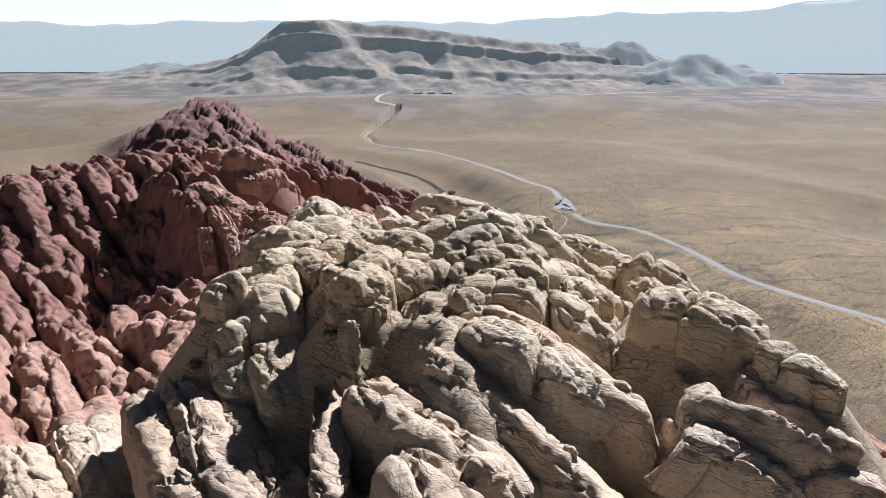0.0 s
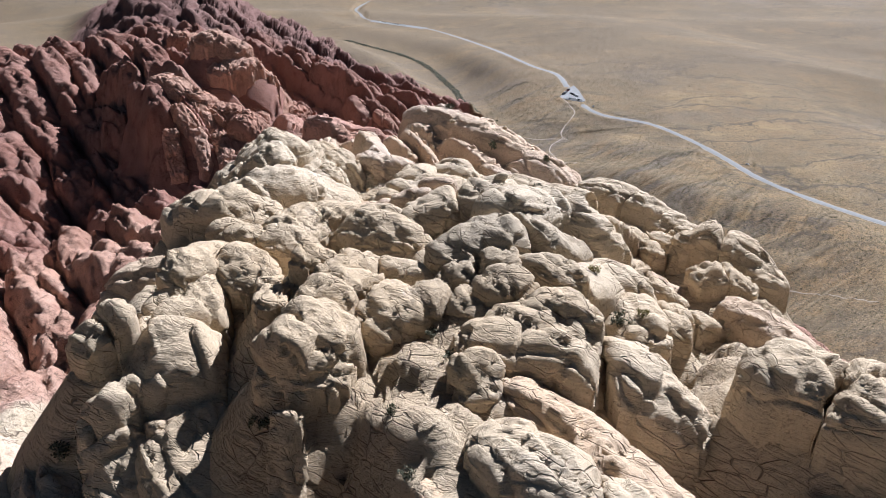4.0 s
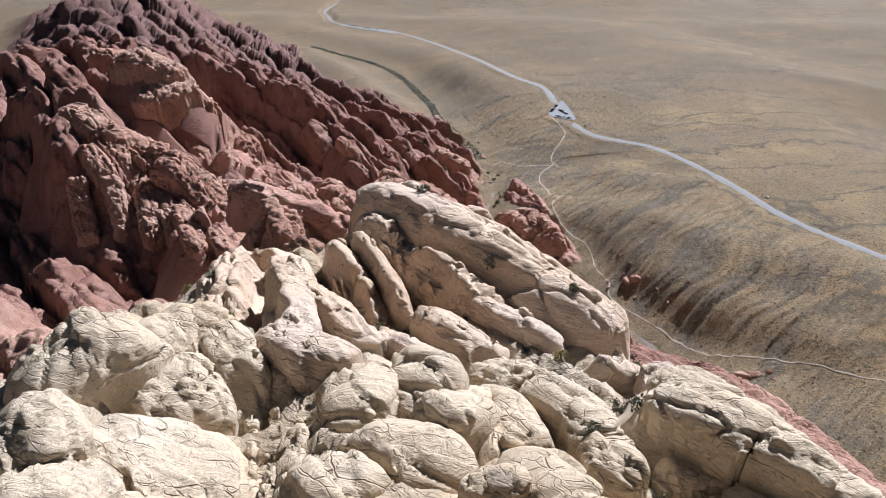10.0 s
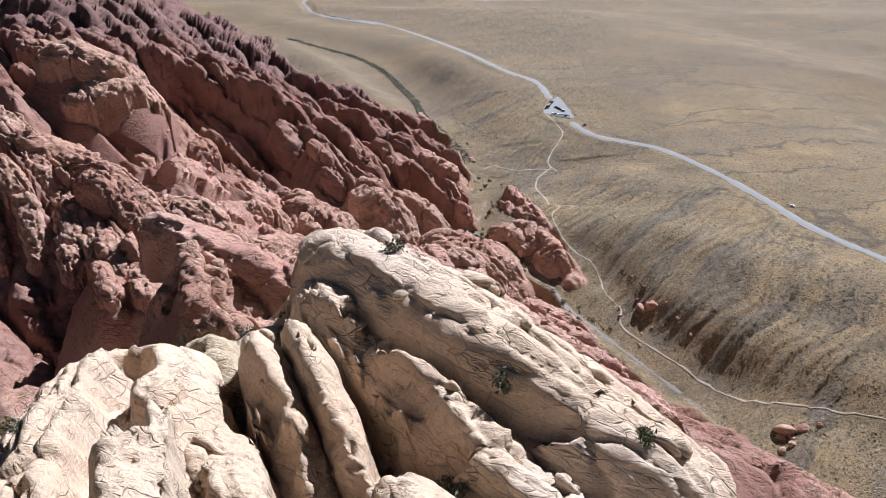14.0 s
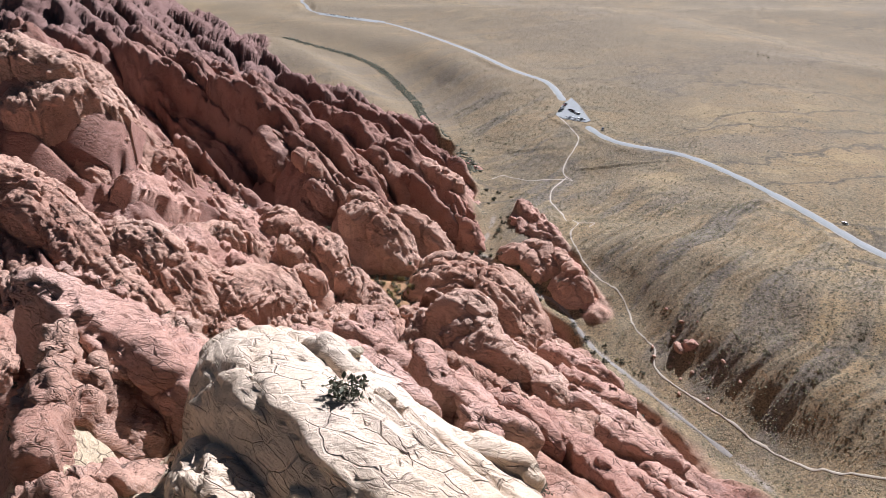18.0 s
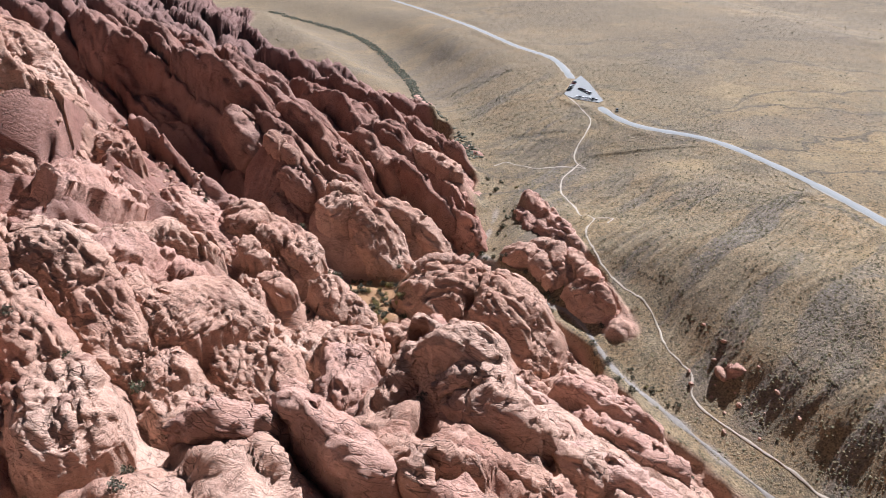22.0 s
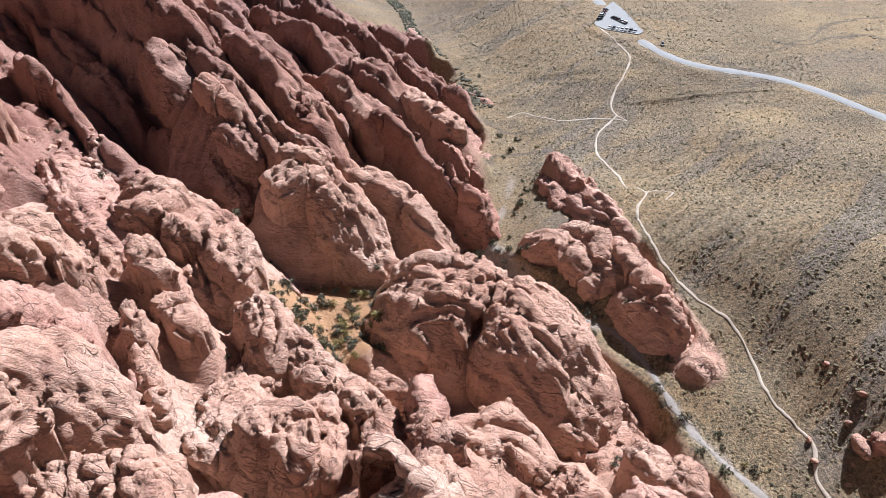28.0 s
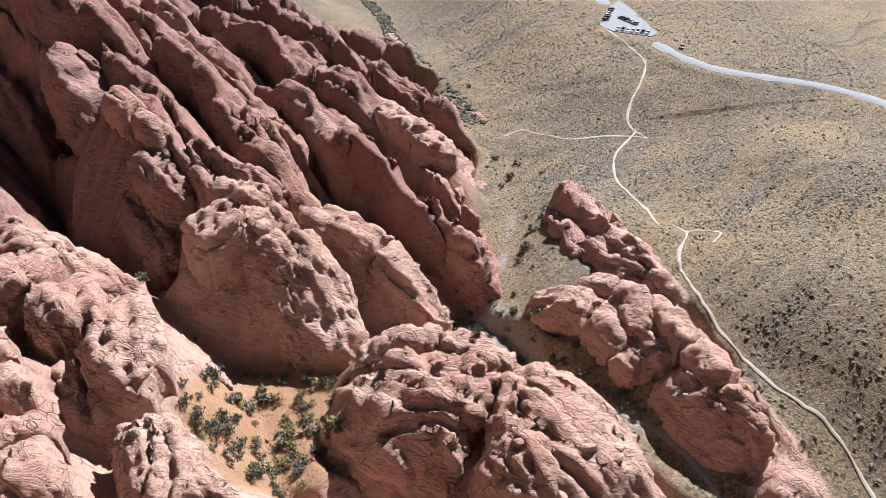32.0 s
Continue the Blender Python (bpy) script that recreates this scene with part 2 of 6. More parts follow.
    soil = g.mix(mask("sand"), soil, g.mix(n3, (0.42, 0.245, 0.13), (0.33, 0.185, 0.10)))
    # flat: plain darkened with distance; scrub tone and haze both put into the colour
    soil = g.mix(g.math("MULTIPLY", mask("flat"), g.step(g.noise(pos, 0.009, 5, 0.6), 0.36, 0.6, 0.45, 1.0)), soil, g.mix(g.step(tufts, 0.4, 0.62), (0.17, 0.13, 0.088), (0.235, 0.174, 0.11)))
    # farthest soil greyed by y: the look of distance haze painted into it
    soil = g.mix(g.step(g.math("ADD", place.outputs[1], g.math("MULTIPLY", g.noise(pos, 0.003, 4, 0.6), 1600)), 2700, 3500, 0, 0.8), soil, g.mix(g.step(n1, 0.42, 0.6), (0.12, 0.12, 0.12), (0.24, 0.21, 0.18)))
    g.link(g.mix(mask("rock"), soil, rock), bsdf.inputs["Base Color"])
    bsdf.inputs["Roughness"].default_value = 0.95
    bsdf.inputs["Specular IOR Level"].default_value = 0.15
    lump = g.math("MULTIPLY", n3, 0.9)
    hm = g.node("ShaderNodeMix")
    hm.data_type = "FLOAT"
    g.link(mask("rock"), hm.inputs[0])
    g.link(lump, hm.inputs[2])
    g.link(h, hm.inputs[3])
    g.link(g.bump(hm.outputs[0], 1.0, 1.0), bsdf.inputs["Normal"])
    return m


GROUND = ground_material()


# ---- land ----
def hash2(i, j, s):
    n = (i.astype(np.int64) * 374761393 + j.astype(np.int64) * 668265263 + s * 974634777) & 0x7FFFFFFF
    n = ((n ^ (n >> 13)) * 1274126177) & 0x7FFFFFFF
    return ((n ^ (n >> 16)) & 0xFFFF) / 65535.0


def vnoise(x, y, s=0):
    i, j = np.floor(x), np.floor(y)
    u, v = x - i, y - j
    u, v = u * u * (3 - 2 * u), v * v * (3 - 2 * v)
    a = hash2(i, j, s) * (1 - u) + hash2(i + 1, j, s) * u
    b = hash2(i, j + 1, s) * (1 - u) + hash2(i + 1, j + 1, s) * u
    return a * (1 - v) + b * v


def fbm(x, y, s=0, octaves=4):
    t, a = 0.0, 0.5
    for k in range(octaves):
        t = t + a * (vnoise(x, y, s + 17 * k) - 0.5)
        x, y, a = x * 2.03 + 11.3, y * 2.03 + 5.7, a * 0.5
    return t * 2


def cells(x, y, s=0):
    """Distances to the nearest and second nearest of jittered cell centres, and the nearest one's number and how far across it lies."""
    i, j = np.floor(x), np.floor(y)
    f1, f2, who, off = np.full(x.shape, 9.0), np.full(x.shape, 9.0), np.zeros(x.shape), np.zeros(x.shape)
    for di in (-1, 0, 1):
        for dj in (-1, 0, 1):
            a, b = i + di, j + dj
            cy = b + 0.1 + 0.8 * hash2(a, b, s + 5)
            d = np.hypot(a + 0.1 + 0.8 * hash2(a, b, s) - x, cy - y)
            near = d < f1
            f2 = np.where(near, f1, np.minimum(f2, d))
            who, off = np.where(near, hash2(a, b, s + 9), who), np.where(near, y - cy, off)
            f1 = np.where(near, d, f1)
    return f1, f2, who, off


def smooth(v, lo, hi):
    t = np.clip((v - lo) / (hi - lo), 0, 1)
    return t * t * (3 - 2 * t)


# crests, foots, gullies and flats of the place: lines with heights, between which the land is drawn
LAND = []


def lie(*points):
    LAND.append(points)


lie((-25, 86, 205), (5, 85, 214), (5, 120, 226), (8, 163, 230), (5, 197, 223), (-10, 226, 213), (-20, 261, 203))      # pale crest
lie((-42, 112, 203), (-44, 158, 220), (-51, 202, 212), (-48, 258, 212), (-42, 305, 192), (-38, 330, 184))             # its western wall
lie((52, 104, 217), (50, 140, 222), (60, 157, 209), (63, 190, 203), (68, 209, 202), (69, 256, 185), (61, 301, 162))                                                   # its eastern blocks
lie((30, 100, 190), (30, 145, 203), (43, 188, 201), (49, 214, 193), (40, 233, 195))                                                                                   # gully between
lie((-78, 70, 150), (-90, 151, 151), (-111, 228, 149), (-116, 296, 144), (-95, 335, 137))                             # western foot
lie((-80, 30, 150), (-20, 45, 158), (20, 48, 158), (90, 60, 160))                                                     # northern foot
lie((-164, 278, 106), (-192, 242, 116))
lie((-164, 278, 106), (-215, 349, 99), (-267, 397, 76), (-279, 544, 41))                            # western hollow
lie((105, 110, 168), (112, 190, 158), (110, 256, 142), (95, 331, 126))                                                   # eastern flank
lie((-21, 380, 169), (-6, 363, 185), (19, 324, 188), (46, 295, 184))                                                  # pale whaleback
lie((-8, 324, 172), (2, 300, 185), (25, 269, 188))                                                                    # sandy ledge
lie((60, 311, 163), (84, 369, 127), (111, 409, 90), (130, 449, 52))                                                   # red slabs below it
lie((-42, 383, 164), (-33, 422, 136), (14, 432, 133), (26, 472, 108), (27, 522, 89), (39, 557, 65), (51, 581, 44))    # red spur
lie((52, 451, 106), (74, 493, 72), (86, 530, 51), (88, 562, 33))
lie((-80, 373, 146), (-82, 413, 116), (-65, 452, 101), (-60, 498, 75), (-45, 526, 60), (-26, 558, 40))                # deep gully
lie((-298, 857, 126), (-236, 780, 136), (-190, 709, 137), (-156, 670, 120), (-123, 635, 100), (-96, 587, 95), (-75, 540, 93))      # red crest and its long slab ridge
lie((-264, 695, 139), (-226, 623, 135), (-203, 572, 129), (-169, 566, 116), (-141, 554, 110), (-114, 515, 115), (-93, 475, 117))
lie((-263, 577, 61), (-216, 530, 71), (-170, 501, 79), (-135, 463, 88), (-108, 434, 97))                                             # foot of its dark wall
lie((-75, 540, 93), (-54, 557, 69), (-79, 585, 76), (-93, 639, 70))
lie((-20, 563, 41), (-9, 580, 43), (-40, 595, 35), (-45, 618, 33))
lie((-10, 624, 19), (7, 654, 18), (-21, 671, 18), (-74, 724, 23), (-127, 778, 32), (-176, 827, 44), (-238, 889, 66))     # sandy hollow and dark gully
lie((-30, 700, 29), (-64, 733, 35), (-102, 779, 41), (-144, 829, 49), (-194, 879, 65))                                 # foot of the shaded far wall
lie((-54, 665, 54), (-88, 693, 60), (-129, 733, 66), (-171, 786, 69), (-221, 829, 85))
lie((58, 628, 42), (41, 646, 39), (26, 639, 33), (74, 603, 35))
lie((21, 609, 21), (44, 602, 21), (72, 579, 24), (94, 573, 20))
lie((79, 676, 26), (93, 735, 28), (98, 704, 29), (105, 672, 30), (113, 634, 28), (116, 612, 23))                                                       # the island
lie((-7, 694, 36), (-28, 717, 50), (-57, 753, 69), (-86, 785, 78), (-124, 831, 84), (-174, 881, 91), (-305, 1015, 93), (-429, 1274, 122), (-499, 1444, 120))
lie((57, 673, 18), (67, 764, 19), (68, 829, 22), (53, 905, 20), (23, 999, 5), (-83, 1071, 9), (-138, 1151, 9), (-187, 1242, 6), (-192, 1421, -3))
lie((2, 822, 40), (-38, 935, 37), (-117, 1068, 36), (-264, 1279, 57))
lie((-298, 857, 126), (-401, 794, 115), (-527, 769, 98), (-618, 1085, 28))
lie((-330, 639, 70), (-460, 551, 61), (-598, 498, 49))
lie((-568, 1421, 58), (-704, 1376, -5), (-758, 1146, 1), (-899, 687, -17))
lie((240, 120, 62), (198, 297, 44), (178, 440, 19), (153, 513, 5), (123, 564, 9), (107, 588, 10), (97, 629, 9), (81, 646, 9), (60, 675, 13), (53, 690, 14))   # the wash
lie((53, 690, 14), (64, 712, 13), (73, 743, 14), (77, 782, 15), (65, 825, 16), (40, 923, 9), (12, 1136, -13), (-52, 1316, -13), (-187, 1471, -15), (-401, 1709, -26))
lie((100, 690, 26), (144, 667, 45), (177, 636, 54), (222, 585, 48), (288, 551, 53), (320, 440, 62), (330, 248, 75))   # bench above the wash
lie((113, 667, 20), (130, 625, 18), (132, 590, 17), (137, 563, 16), (169, 499, 12), (200, 465, 23))
lie((148, 915, 33), (151, 845, 29), (138, 812, 24), (141, 795, 19))
lie((141, 795, 19), (108, 799, 18))
lie((108, 796, 18), (118, 746, 20))
lie((-165, 1760, -27), (-17, 1578, -13), (85, 1320, 6), (133, 1129, 23), (164, 1047, 29), (167, 966, 32), (170, 904, 33), (187, 849, 33))      # along the road
lie((187, 849, 33), (234, 815, 33), (260, 767, 34), (279, 705, 35), (291, 646, 37), (321, 579, 41), (366, 509, 45), (411, 439, 49))
lie((181, 759, 35), (225, 679, 41))
lie((134, 681, 33), (155, 633, 40), (177, 586, 40), (207, 538, 38), (242, 500, 45))
lie((596, 894, 7), (902, 498, 43), (693, 1486, -16), (1501, 980, 63))
lie((1800, 2000, -30), (400, 1900, -34), (-600, 2000, -30), (-1594, 1488, -95), (-2595, 991, -120))
lie((-3000, 3300, -55), (0, 3300, -62), (3000, 3300, -62))
lie((-4900, 4900, -40), (0, 4900, -60), (4900, 4900, -60))
lie((-4900, -2, 30), (-1499, -1501, 59), (1501, -1499, 59), (4900, 2, 40))
lie((-900, 0, 60), (-300, -250, 110), (0, -300, 120), (300, -250, 110), (700, 0, 70))


def base_height(x, y, soft=9.0):
    """Height of the land without its rocks."""
    top, low = np.zeros(x.shape), np.zeros(x.shape)
    for line in LAND:
        best, zz = np.full(x.shape, 1e12), np.zeros(x.shape)
        for (ax, ay, az), (bx, by, bz) in zip(line, line[1:]):
            dx, dy = bx - ax, by - ay
            k = np.clip(((x - ax) * dx + (y - ay) * dy) / (dx * dx + dy * dy), 0, 1)
            d = (x - ax - k * dx) ** 2 + (y - ay - k * dy) ** 2
            near = d < best
            best, zz = np.where(near, d, best), np.where(near, az + k * (bz - az), zz)
        w = (best + soft) ** -1.4
        top, low = top + w * zz, low + w
    return top / low


TOE_Y = np.array([-400, 0, 297, 400, 469, 513, 563, 588, 629, 666, 686, 712, 781, 823, 922, 996, 1072, 1152, 1240, 1420, 1517, 1718])
TOE_X = np.array([260, 200, 163, 145, 140, 137, 114, 101, 89, 74, 53, 55, 65, 58, 45, 21, -78, -138, -187, -197, -303, -707])


def near_line(x, y, pts):
    best = np.full(x.shape, 1e9)
    for (ax, ay), (bx, by) in zip(pts, pts[1:]):
        dx, dy = bx - ax, by - ay
        k = np.clip(((x - ax) * dx + (y - ay) * dy) / (dx * dx + dy * dy), 0, 1)
        best = np.minimum(best, np.hypot(x - ax - k * dx, y - ay - k * dy))
    return best


# narrow joints in the rock, placed along dark lines of the camera's view: plan lines
JOINTS = []


def joint(*points):
    JOINTS.append(points)


joint((-124, 565), (-98, 539), (-77, 519))
joint((22, 436), (34, 446), (45, 449))
joint((-142, 565), (-120, 528), (-102, 494))
joint((-24, 618), (-9, 574))
joint((-84, 524), (-76, 521), (-70, 513), (-58, 490))
joint((-53, 625), (-42, 591), (-34, 554))
joint((23, 491), (19, 472), (18, 450))
joint((-36, 658), (-18, 647))
joint((-76, 533), (-67, 519), (-58, 506))
joint((51, 518), (64, 504))
joint((79, 600), (104, 593))
joint((-55, 625), (-47, 607), (-40, 585))
joint((-44, 633), (-40, 618), (-41, 597), (-39, 585))
joint((11, 606), (21, 584))
joint((-65, 615), (-56, 594), (-44, 574))
joint((-63, 624), (-54, 602))
joint((-36, 688), (-32, 643), (-40, 626))
joint((3, 629), (0, 613))
joint((42, 560), (49, 557))
joint((-65, 673), (-52, 642), (-49, 633))
joint((7, 736), (18, 696))
joint((-36, 732), (-19, 714), (-7, 700))
joint((20, 785), (36, 737), (53, 707))
joint((-13, 764), (2, 742), (12, 723))
joint((-24, 330), (-16, 316), (-7, 289))
joint((-10, 341), (-3, 330), (4, 302))
joint((-1, 332), (6, 316), (13, 304))
joint((-41, 329), (-34, 302), (-26, 271))
joint((-3, 337), (15, 316), (29, 304))
joint((-33, 308), (-27, 295))
joint((-22, 240), (-18, 220), (-15, 206))
joint((23, 265), (23, 243))
joint((17, 278), (30, 246), (35, 223))
joint((41, 242), (52, 232))
joint((-35, 157), (-30, 150), (-25, 137))
joint((-19, 171), (-4, 152))
joint((9, 155), (19, 152))
joint((21, 187), (30, 185))
joint((-39, 209), (-21, 187))
joint((47, 190), (47, 157))
joint((-31, 159), (-27, 144), (-24, 128), (-23, 106))
joint((41, 140), (42, 124), (42, 107), (41, 98))
joint((53, 120), (54, 104), (63, 98))


def carve(x, y):
    """How deep the open joints cut at plan points."""
    wx, wy = x + 3.0 * fbm(x / 9, y / 9, 61, 3), y + 3.0 * fbm(x / 9, y / 9, 62, 3)
    depth = np.zeros(x.shape)
    for k, line in enumerate(JOINTS):
        lo, hi = np.min(line, axis=0) - 14, np.max(line, axis=0) + 14
        some = (x > lo[0]) & (x < hi[0]) & (y > lo[1]) & (y < hi[1])
        if some.any():
            d = near_line(wx[some], wy[some], line)
            depth[some] = np.maximum(depth[some], (8.0 + 5 * ((k * 7) % 5) / 4) * (0.55 if 135 < line[0][1] < 400 else 1) * np.exp(-(d / (1.7 + 0.3 * (k % 4))) ** 4))
    return depth


ROAD = [(-150, 2330), (-219, 1996), (-202, 1869), (-165, 1760), (-17, 1578), (85, 1320), (133, 1129), (164, 1047), (167, 966), (170, 904), (187, 849), (234, 815), (260, 767), (279, 705), (291, 646), (321, 579), (366, 509), (411, 439)]


def spline(pts, step):
    """Points along a smooth line through pts."""
    p = [np.array(q, float) for q in pts]
    p = [2 * p[0] - p[1]] + p + [2 * p[-1] - p[-2]]
    out = []
    for a, b, c, d in zip(p, p[1:], p[2:], p[3:]):
        for t in np.arange(0, 1, step / max(step, np.linalg.norm(c - b))):
            out.append(0.5 * (2 * b + (c - a) * t + (2 * a - 5 * b + 4 * c - d) * t ** 2 + (3 * b - a - 3 * c + d) * t ** 3))
    return np.array(out + [p[-2]])


ROAD_LINE = spline(ROAD, 12.0)


def road_height(y):
    return np.interp(y, [413, 565, 625, 700, 780, 860, 985, 1050, 1150, 1300, 1500, 1650, 1774, 2000, 2400], [50, 42, 38, 35, 33.5, 33, 32, 29, 22, 8, -8, -18, -28, -36, -44])


def road_at(x, y):
    """Distance from the road's middle, and its height there."""
    d = np.full(x.shape, 1e9)
    some = (x > -420) & (x < 480) & (y > 380) & (y < 2400)
    d[some] = near_line(x[some], y[some], ROAD_LINE)
    return d, road_height(y)


MASSES = []


def mass(mat, width, *crest, tint=(1, 1, 1), high=0.0):
    """Notes a rock mass: its stone, width and the line of its crest."""
    high = high or min(max((0.36 if mat is PALE else 0.46) * width, 1.8), 8.5 if mat is PALE else 11.0)
    MASSES.append((mat, width, spline(crest, 2.5), high, tint))


# cream and red masses along the ridge and its slopes: stone, width, crest
mass(RED, 42, (22, 640, 35), (40, 634, 39), (56, 623, 42.5), (67, 609, 39), (75, 600, 31), tint=(0.95, 0.92, 0.9), high=21)
mass(RED, 10, (20, 652, 36), (40, 650, 39), (54, 644, 38), tint=(1.1, 1.12, 1.12))
mass(RED, 13, (3, 706, 45), (20, 699, 39), (32, 687, 31), (40, 683, 22))
mass(RED, 13, (71, 680, 27), (81, 675, 30), (91, 661, 26))
mass(RED, 11, (86, 686, 28), (95, 677, 31), (97, 664, 30))
mass(RED, 9, (103, 664, 33), (107, 640, 33), (113, 623, 29))
mass(RED, 19, (95, 668, 28.5), (102, 645, 30), (109, 624, 27.5), high=13)
mass(RED, 13, (85, 668, 26), (92, 654, 25))
mass(PALE, 13.9, (-40, 146, 221.5), (-35, 133, 213.1), (-30, 123, 208.8))
mass(PALE, 11.5, (8, 118, 225.3), (17, 112, 224.2), (26, 111, 218.5), (35, 111, 210.8), (39, 109, 205.4))
mass(PALE, 13.7, (47, 134, 224.8), (54, 128, 226.1), (62, 123, 223.9))
mass(PALE, 13.8, (-45, 136, 216.2), (-41, 129, 207.6))
mass(PALE, 7.2, (63, 114, 222.3), (66, 107, 222.7), (70, 104, 220.7))
mass(PALE, 8.0, (-51, 142, 221.2), (-48, 146, 224.5))
mass(PALE, 5.5, (-18, 125, 221.9), (-18, 120, 213.3))
mass(PALE, 14.1, (13, 170, 232.4), (23, 182, 228.0), (29, 176, 227.3), (37, 185, 213.5))
mass(PALE, 14.5, (8, 139, 226.8), (13, 139, 226.6), (20, 137, 226.0), (29, 136, 221.3), (35, 134, 217.3))
mass(PALE, 15.3, (-42, 157, 222.0), (-39, 146, 220.6), (-37, 139, 218.1), (-37, 136, 213.2))
mass(PALE, 14.2, (-28, 173, 223.9), (-25, 184, 222.4), (-14, 181, 223.9), (-5, 169, 225.8))
mass(PALE, 12.5, (-57, 199, 216.5), (-46, 194, 222.2), (-38, 193, 219.3))
mass(PALE, 10.3, (45, 250, 201.4), (53, 242, 202.6), (62, 232, 201.0))
mass(PALE, 10.8, (2, 159, 228.6), (8, 161, 230.1), (15, 161, 231.9), (23, 167, 225.5), tint=(0.78, 0.78, 0.78))
mass(PALE, 11.9, (-4, 175, 225.8), (3, 179, 229.0), (13, 180, 230.3))
mass(PALE, 11.5, (61, 206, 206.1), (65, 204, 209.4), (72, 201, 206.2), (75, 194, 202.3))
mass(PALE, 12.6, (-18, 146, 227.0), (-13, 147, 228.5), (-9, 147, 227.7), (-5, 144, 226.0))
mass(PALE, 11.3, (-61, 207, 206.3), (-50, 195, 209.3))
mass(PALE, 11.7, (22, 154, 225.8), (31, 164, 219.9), (33, 156, 219.3), (33, 148, 219.3))
mass(PALE, 12.0, (-43, 160, 224.5), (-38, 166, 223.7), (-30, 160, 223.9))
mass(PALE, 9.4, (10, 147, 228.3), (15, 151, 228.9), (21, 153, 228.2), tint=(0.82, 0.82, 0.82))
mass(PALE, 11.4, (-19, 134, 228.4), (-17, 137, 229.2), (-14, 134, 228.1))
mass(PALE, 7.8, (-43, 184, 219.5), (-34, 174, 222.8))
mass(PALE, 7.3, (42, 194, 206.2), (43, 180, 210.3), (52, 184, 202.3))
mass(PALE, 9.0, (3, 154, 226.4), (8, 155, 228.5), (12, 153, 229.3), tint=(0.78, 0.78, 0.78))
mass(PALE, 8.1, (59, 190, 204.9), (63, 190, 206.2), (69, 190, 202.7))
mass(PALE, 6.1, (39, 202, 212.7), (51, 214, 201.7), (54, 205, 201.4))
mass(PALE, 7.7, (-3, 145, 225.9), (1, 148, 226.2), (7, 145, 225.2), tint=(0.82, 0.82, 0.82))
mass(PALE, 6.6, (-14, 157, 226.7), (-8, 159, 224.7), (-1, 156, 224.6))
mass(PALE, 5.6, (43, 167, 211.1), (56, 171, 204.5))
mass(PALE, 7.5, (-21, 133, 223.6), (-13, 131, 224.5))
mass(PALE, 5.6, (-27, 158, 223.6), (-24, 145, 226.0))
mass(PALE, 7.6, (-20, 154, 230.3), (-17, 154, 228.4), (-15, 151, 227.9))
mass(PALE, 8.3, (6, 132, 226.3), (7, 129, 223.5))
mass(PALE, 5.8, (14, 142, 227.8), (19, 143, 228.4), (23, 141, 227.0))
mass(PALE, 6.7, (35, 153, 219.0), (41, 153, 216.8))
mass(PALE, 23.9, (-47, 212, 216.8), (-39, 218, 218.3), (-34, 227, 212.4), (-26, 229, 206.3))
mass(PALE, 18.4, (-51, 245, 213.2), (-44, 252, 215.3), (-42, 257, 207.1), (-34, 244, 206.8))
mass(PALE, 13.4, (7, 238, 210.0), (15, 249, 201.0), (18, 233, 205.7), (21, 218, 211.7))
mass(PALE, 14.3, (-41, 259, 208.0), (-36, 267, 205.9), (-29, 255, 204.5), (-27, 251, 197.7))
mass(PALE, 8.8, (16, 264, 196.3), (21, 256, 199.9), (29, 245, 202.1), (30, 227, 208.2))
mass(PALE, 9.7, (58, 237, 201.3), (62, 232, 199.9), (65, 220, 201.0), (68, 208, 202.6))
mass(PALE, 11.4, (-55, 232, 210.2), (-43, 225, 221.2), (-39, 223, 220.1))
mass(PALE, 14.0, (-6, 242, 207.4), (-2, 254, 205.0), (5, 248, 206.8))
mass(PALE, 10.8, (48, 257, 198.8), (56, 253, 197.2), (59, 237, 202.1))
mass(PALE, 12.0, (-9, 221, 212.1), (-2, 229, 210.3), (7, 230, 208.9))
mass(PALE, 8.0, (42, 238, 195.5), (50, 238, 193.1), (52, 218, 199.4), (56, 213, 197.0))
mass(PALE, 6.5, (-18, 205, 211.5), (-11, 203, 218.5), (-7, 210, 212.2), (-5, 207, 210.2))
mass(PALE, 6.7, (39, 211, 203.7), (48, 211, 197.3))
mass(PALE, 3.4, (-16, 254, 198.0), (-13, 226, 205.2))
mass(PALE, 6.0, (56, 218, 200.5), (62, 210, 200.0))
mass(PALE, 7.0, (-2, 214, 212.3), (2, 216, 210.9))
mass(PALE, 2.5, (-20, 251, 197.2), (-17, 227, 203.1))
mass(PALE, 5.0, (41, 220, 202.7), (46, 218, 197.4))
mass(PALE, 2.5, (-24, 250, 197.0), (-19, 227, 202.0))
mass(PALE, 5.2, (10, 222, 211.1), (15, 222, 212.0))
mass(PALE, 5.6, (-6, 213, 211.7), (-4, 213, 211.7))
mass(PALE, 4.2, (27, 208, 217.8), (30, 204, 216.4))
mass(RED, 28.7, (-250, 738, 148.8), (-232, 791, 127.8), (-205, 782, 113.4), (-168, 731, 87.8), (-133, 690, 87.4))
mass(RED, 35.6, (-198, 713, 123.1), (-178, 711, 94.7), (-144, 655, 85.0))
mass(RED, 21.1, (-233, 626, 137.6), (-188, 588, 135.9), (-178, 623, 108.8), (-140, 581, 96.9), (-97, 508, 104.6))
mass(RED, 19.0, (-127, 595, 93.9), (-106, 597, 81.5), (-76, 549, 89.4))
mass(RED, 13.3, (-170, 586, 109.6), (-144, 539, 102.9), (-118, 487, 104.7))
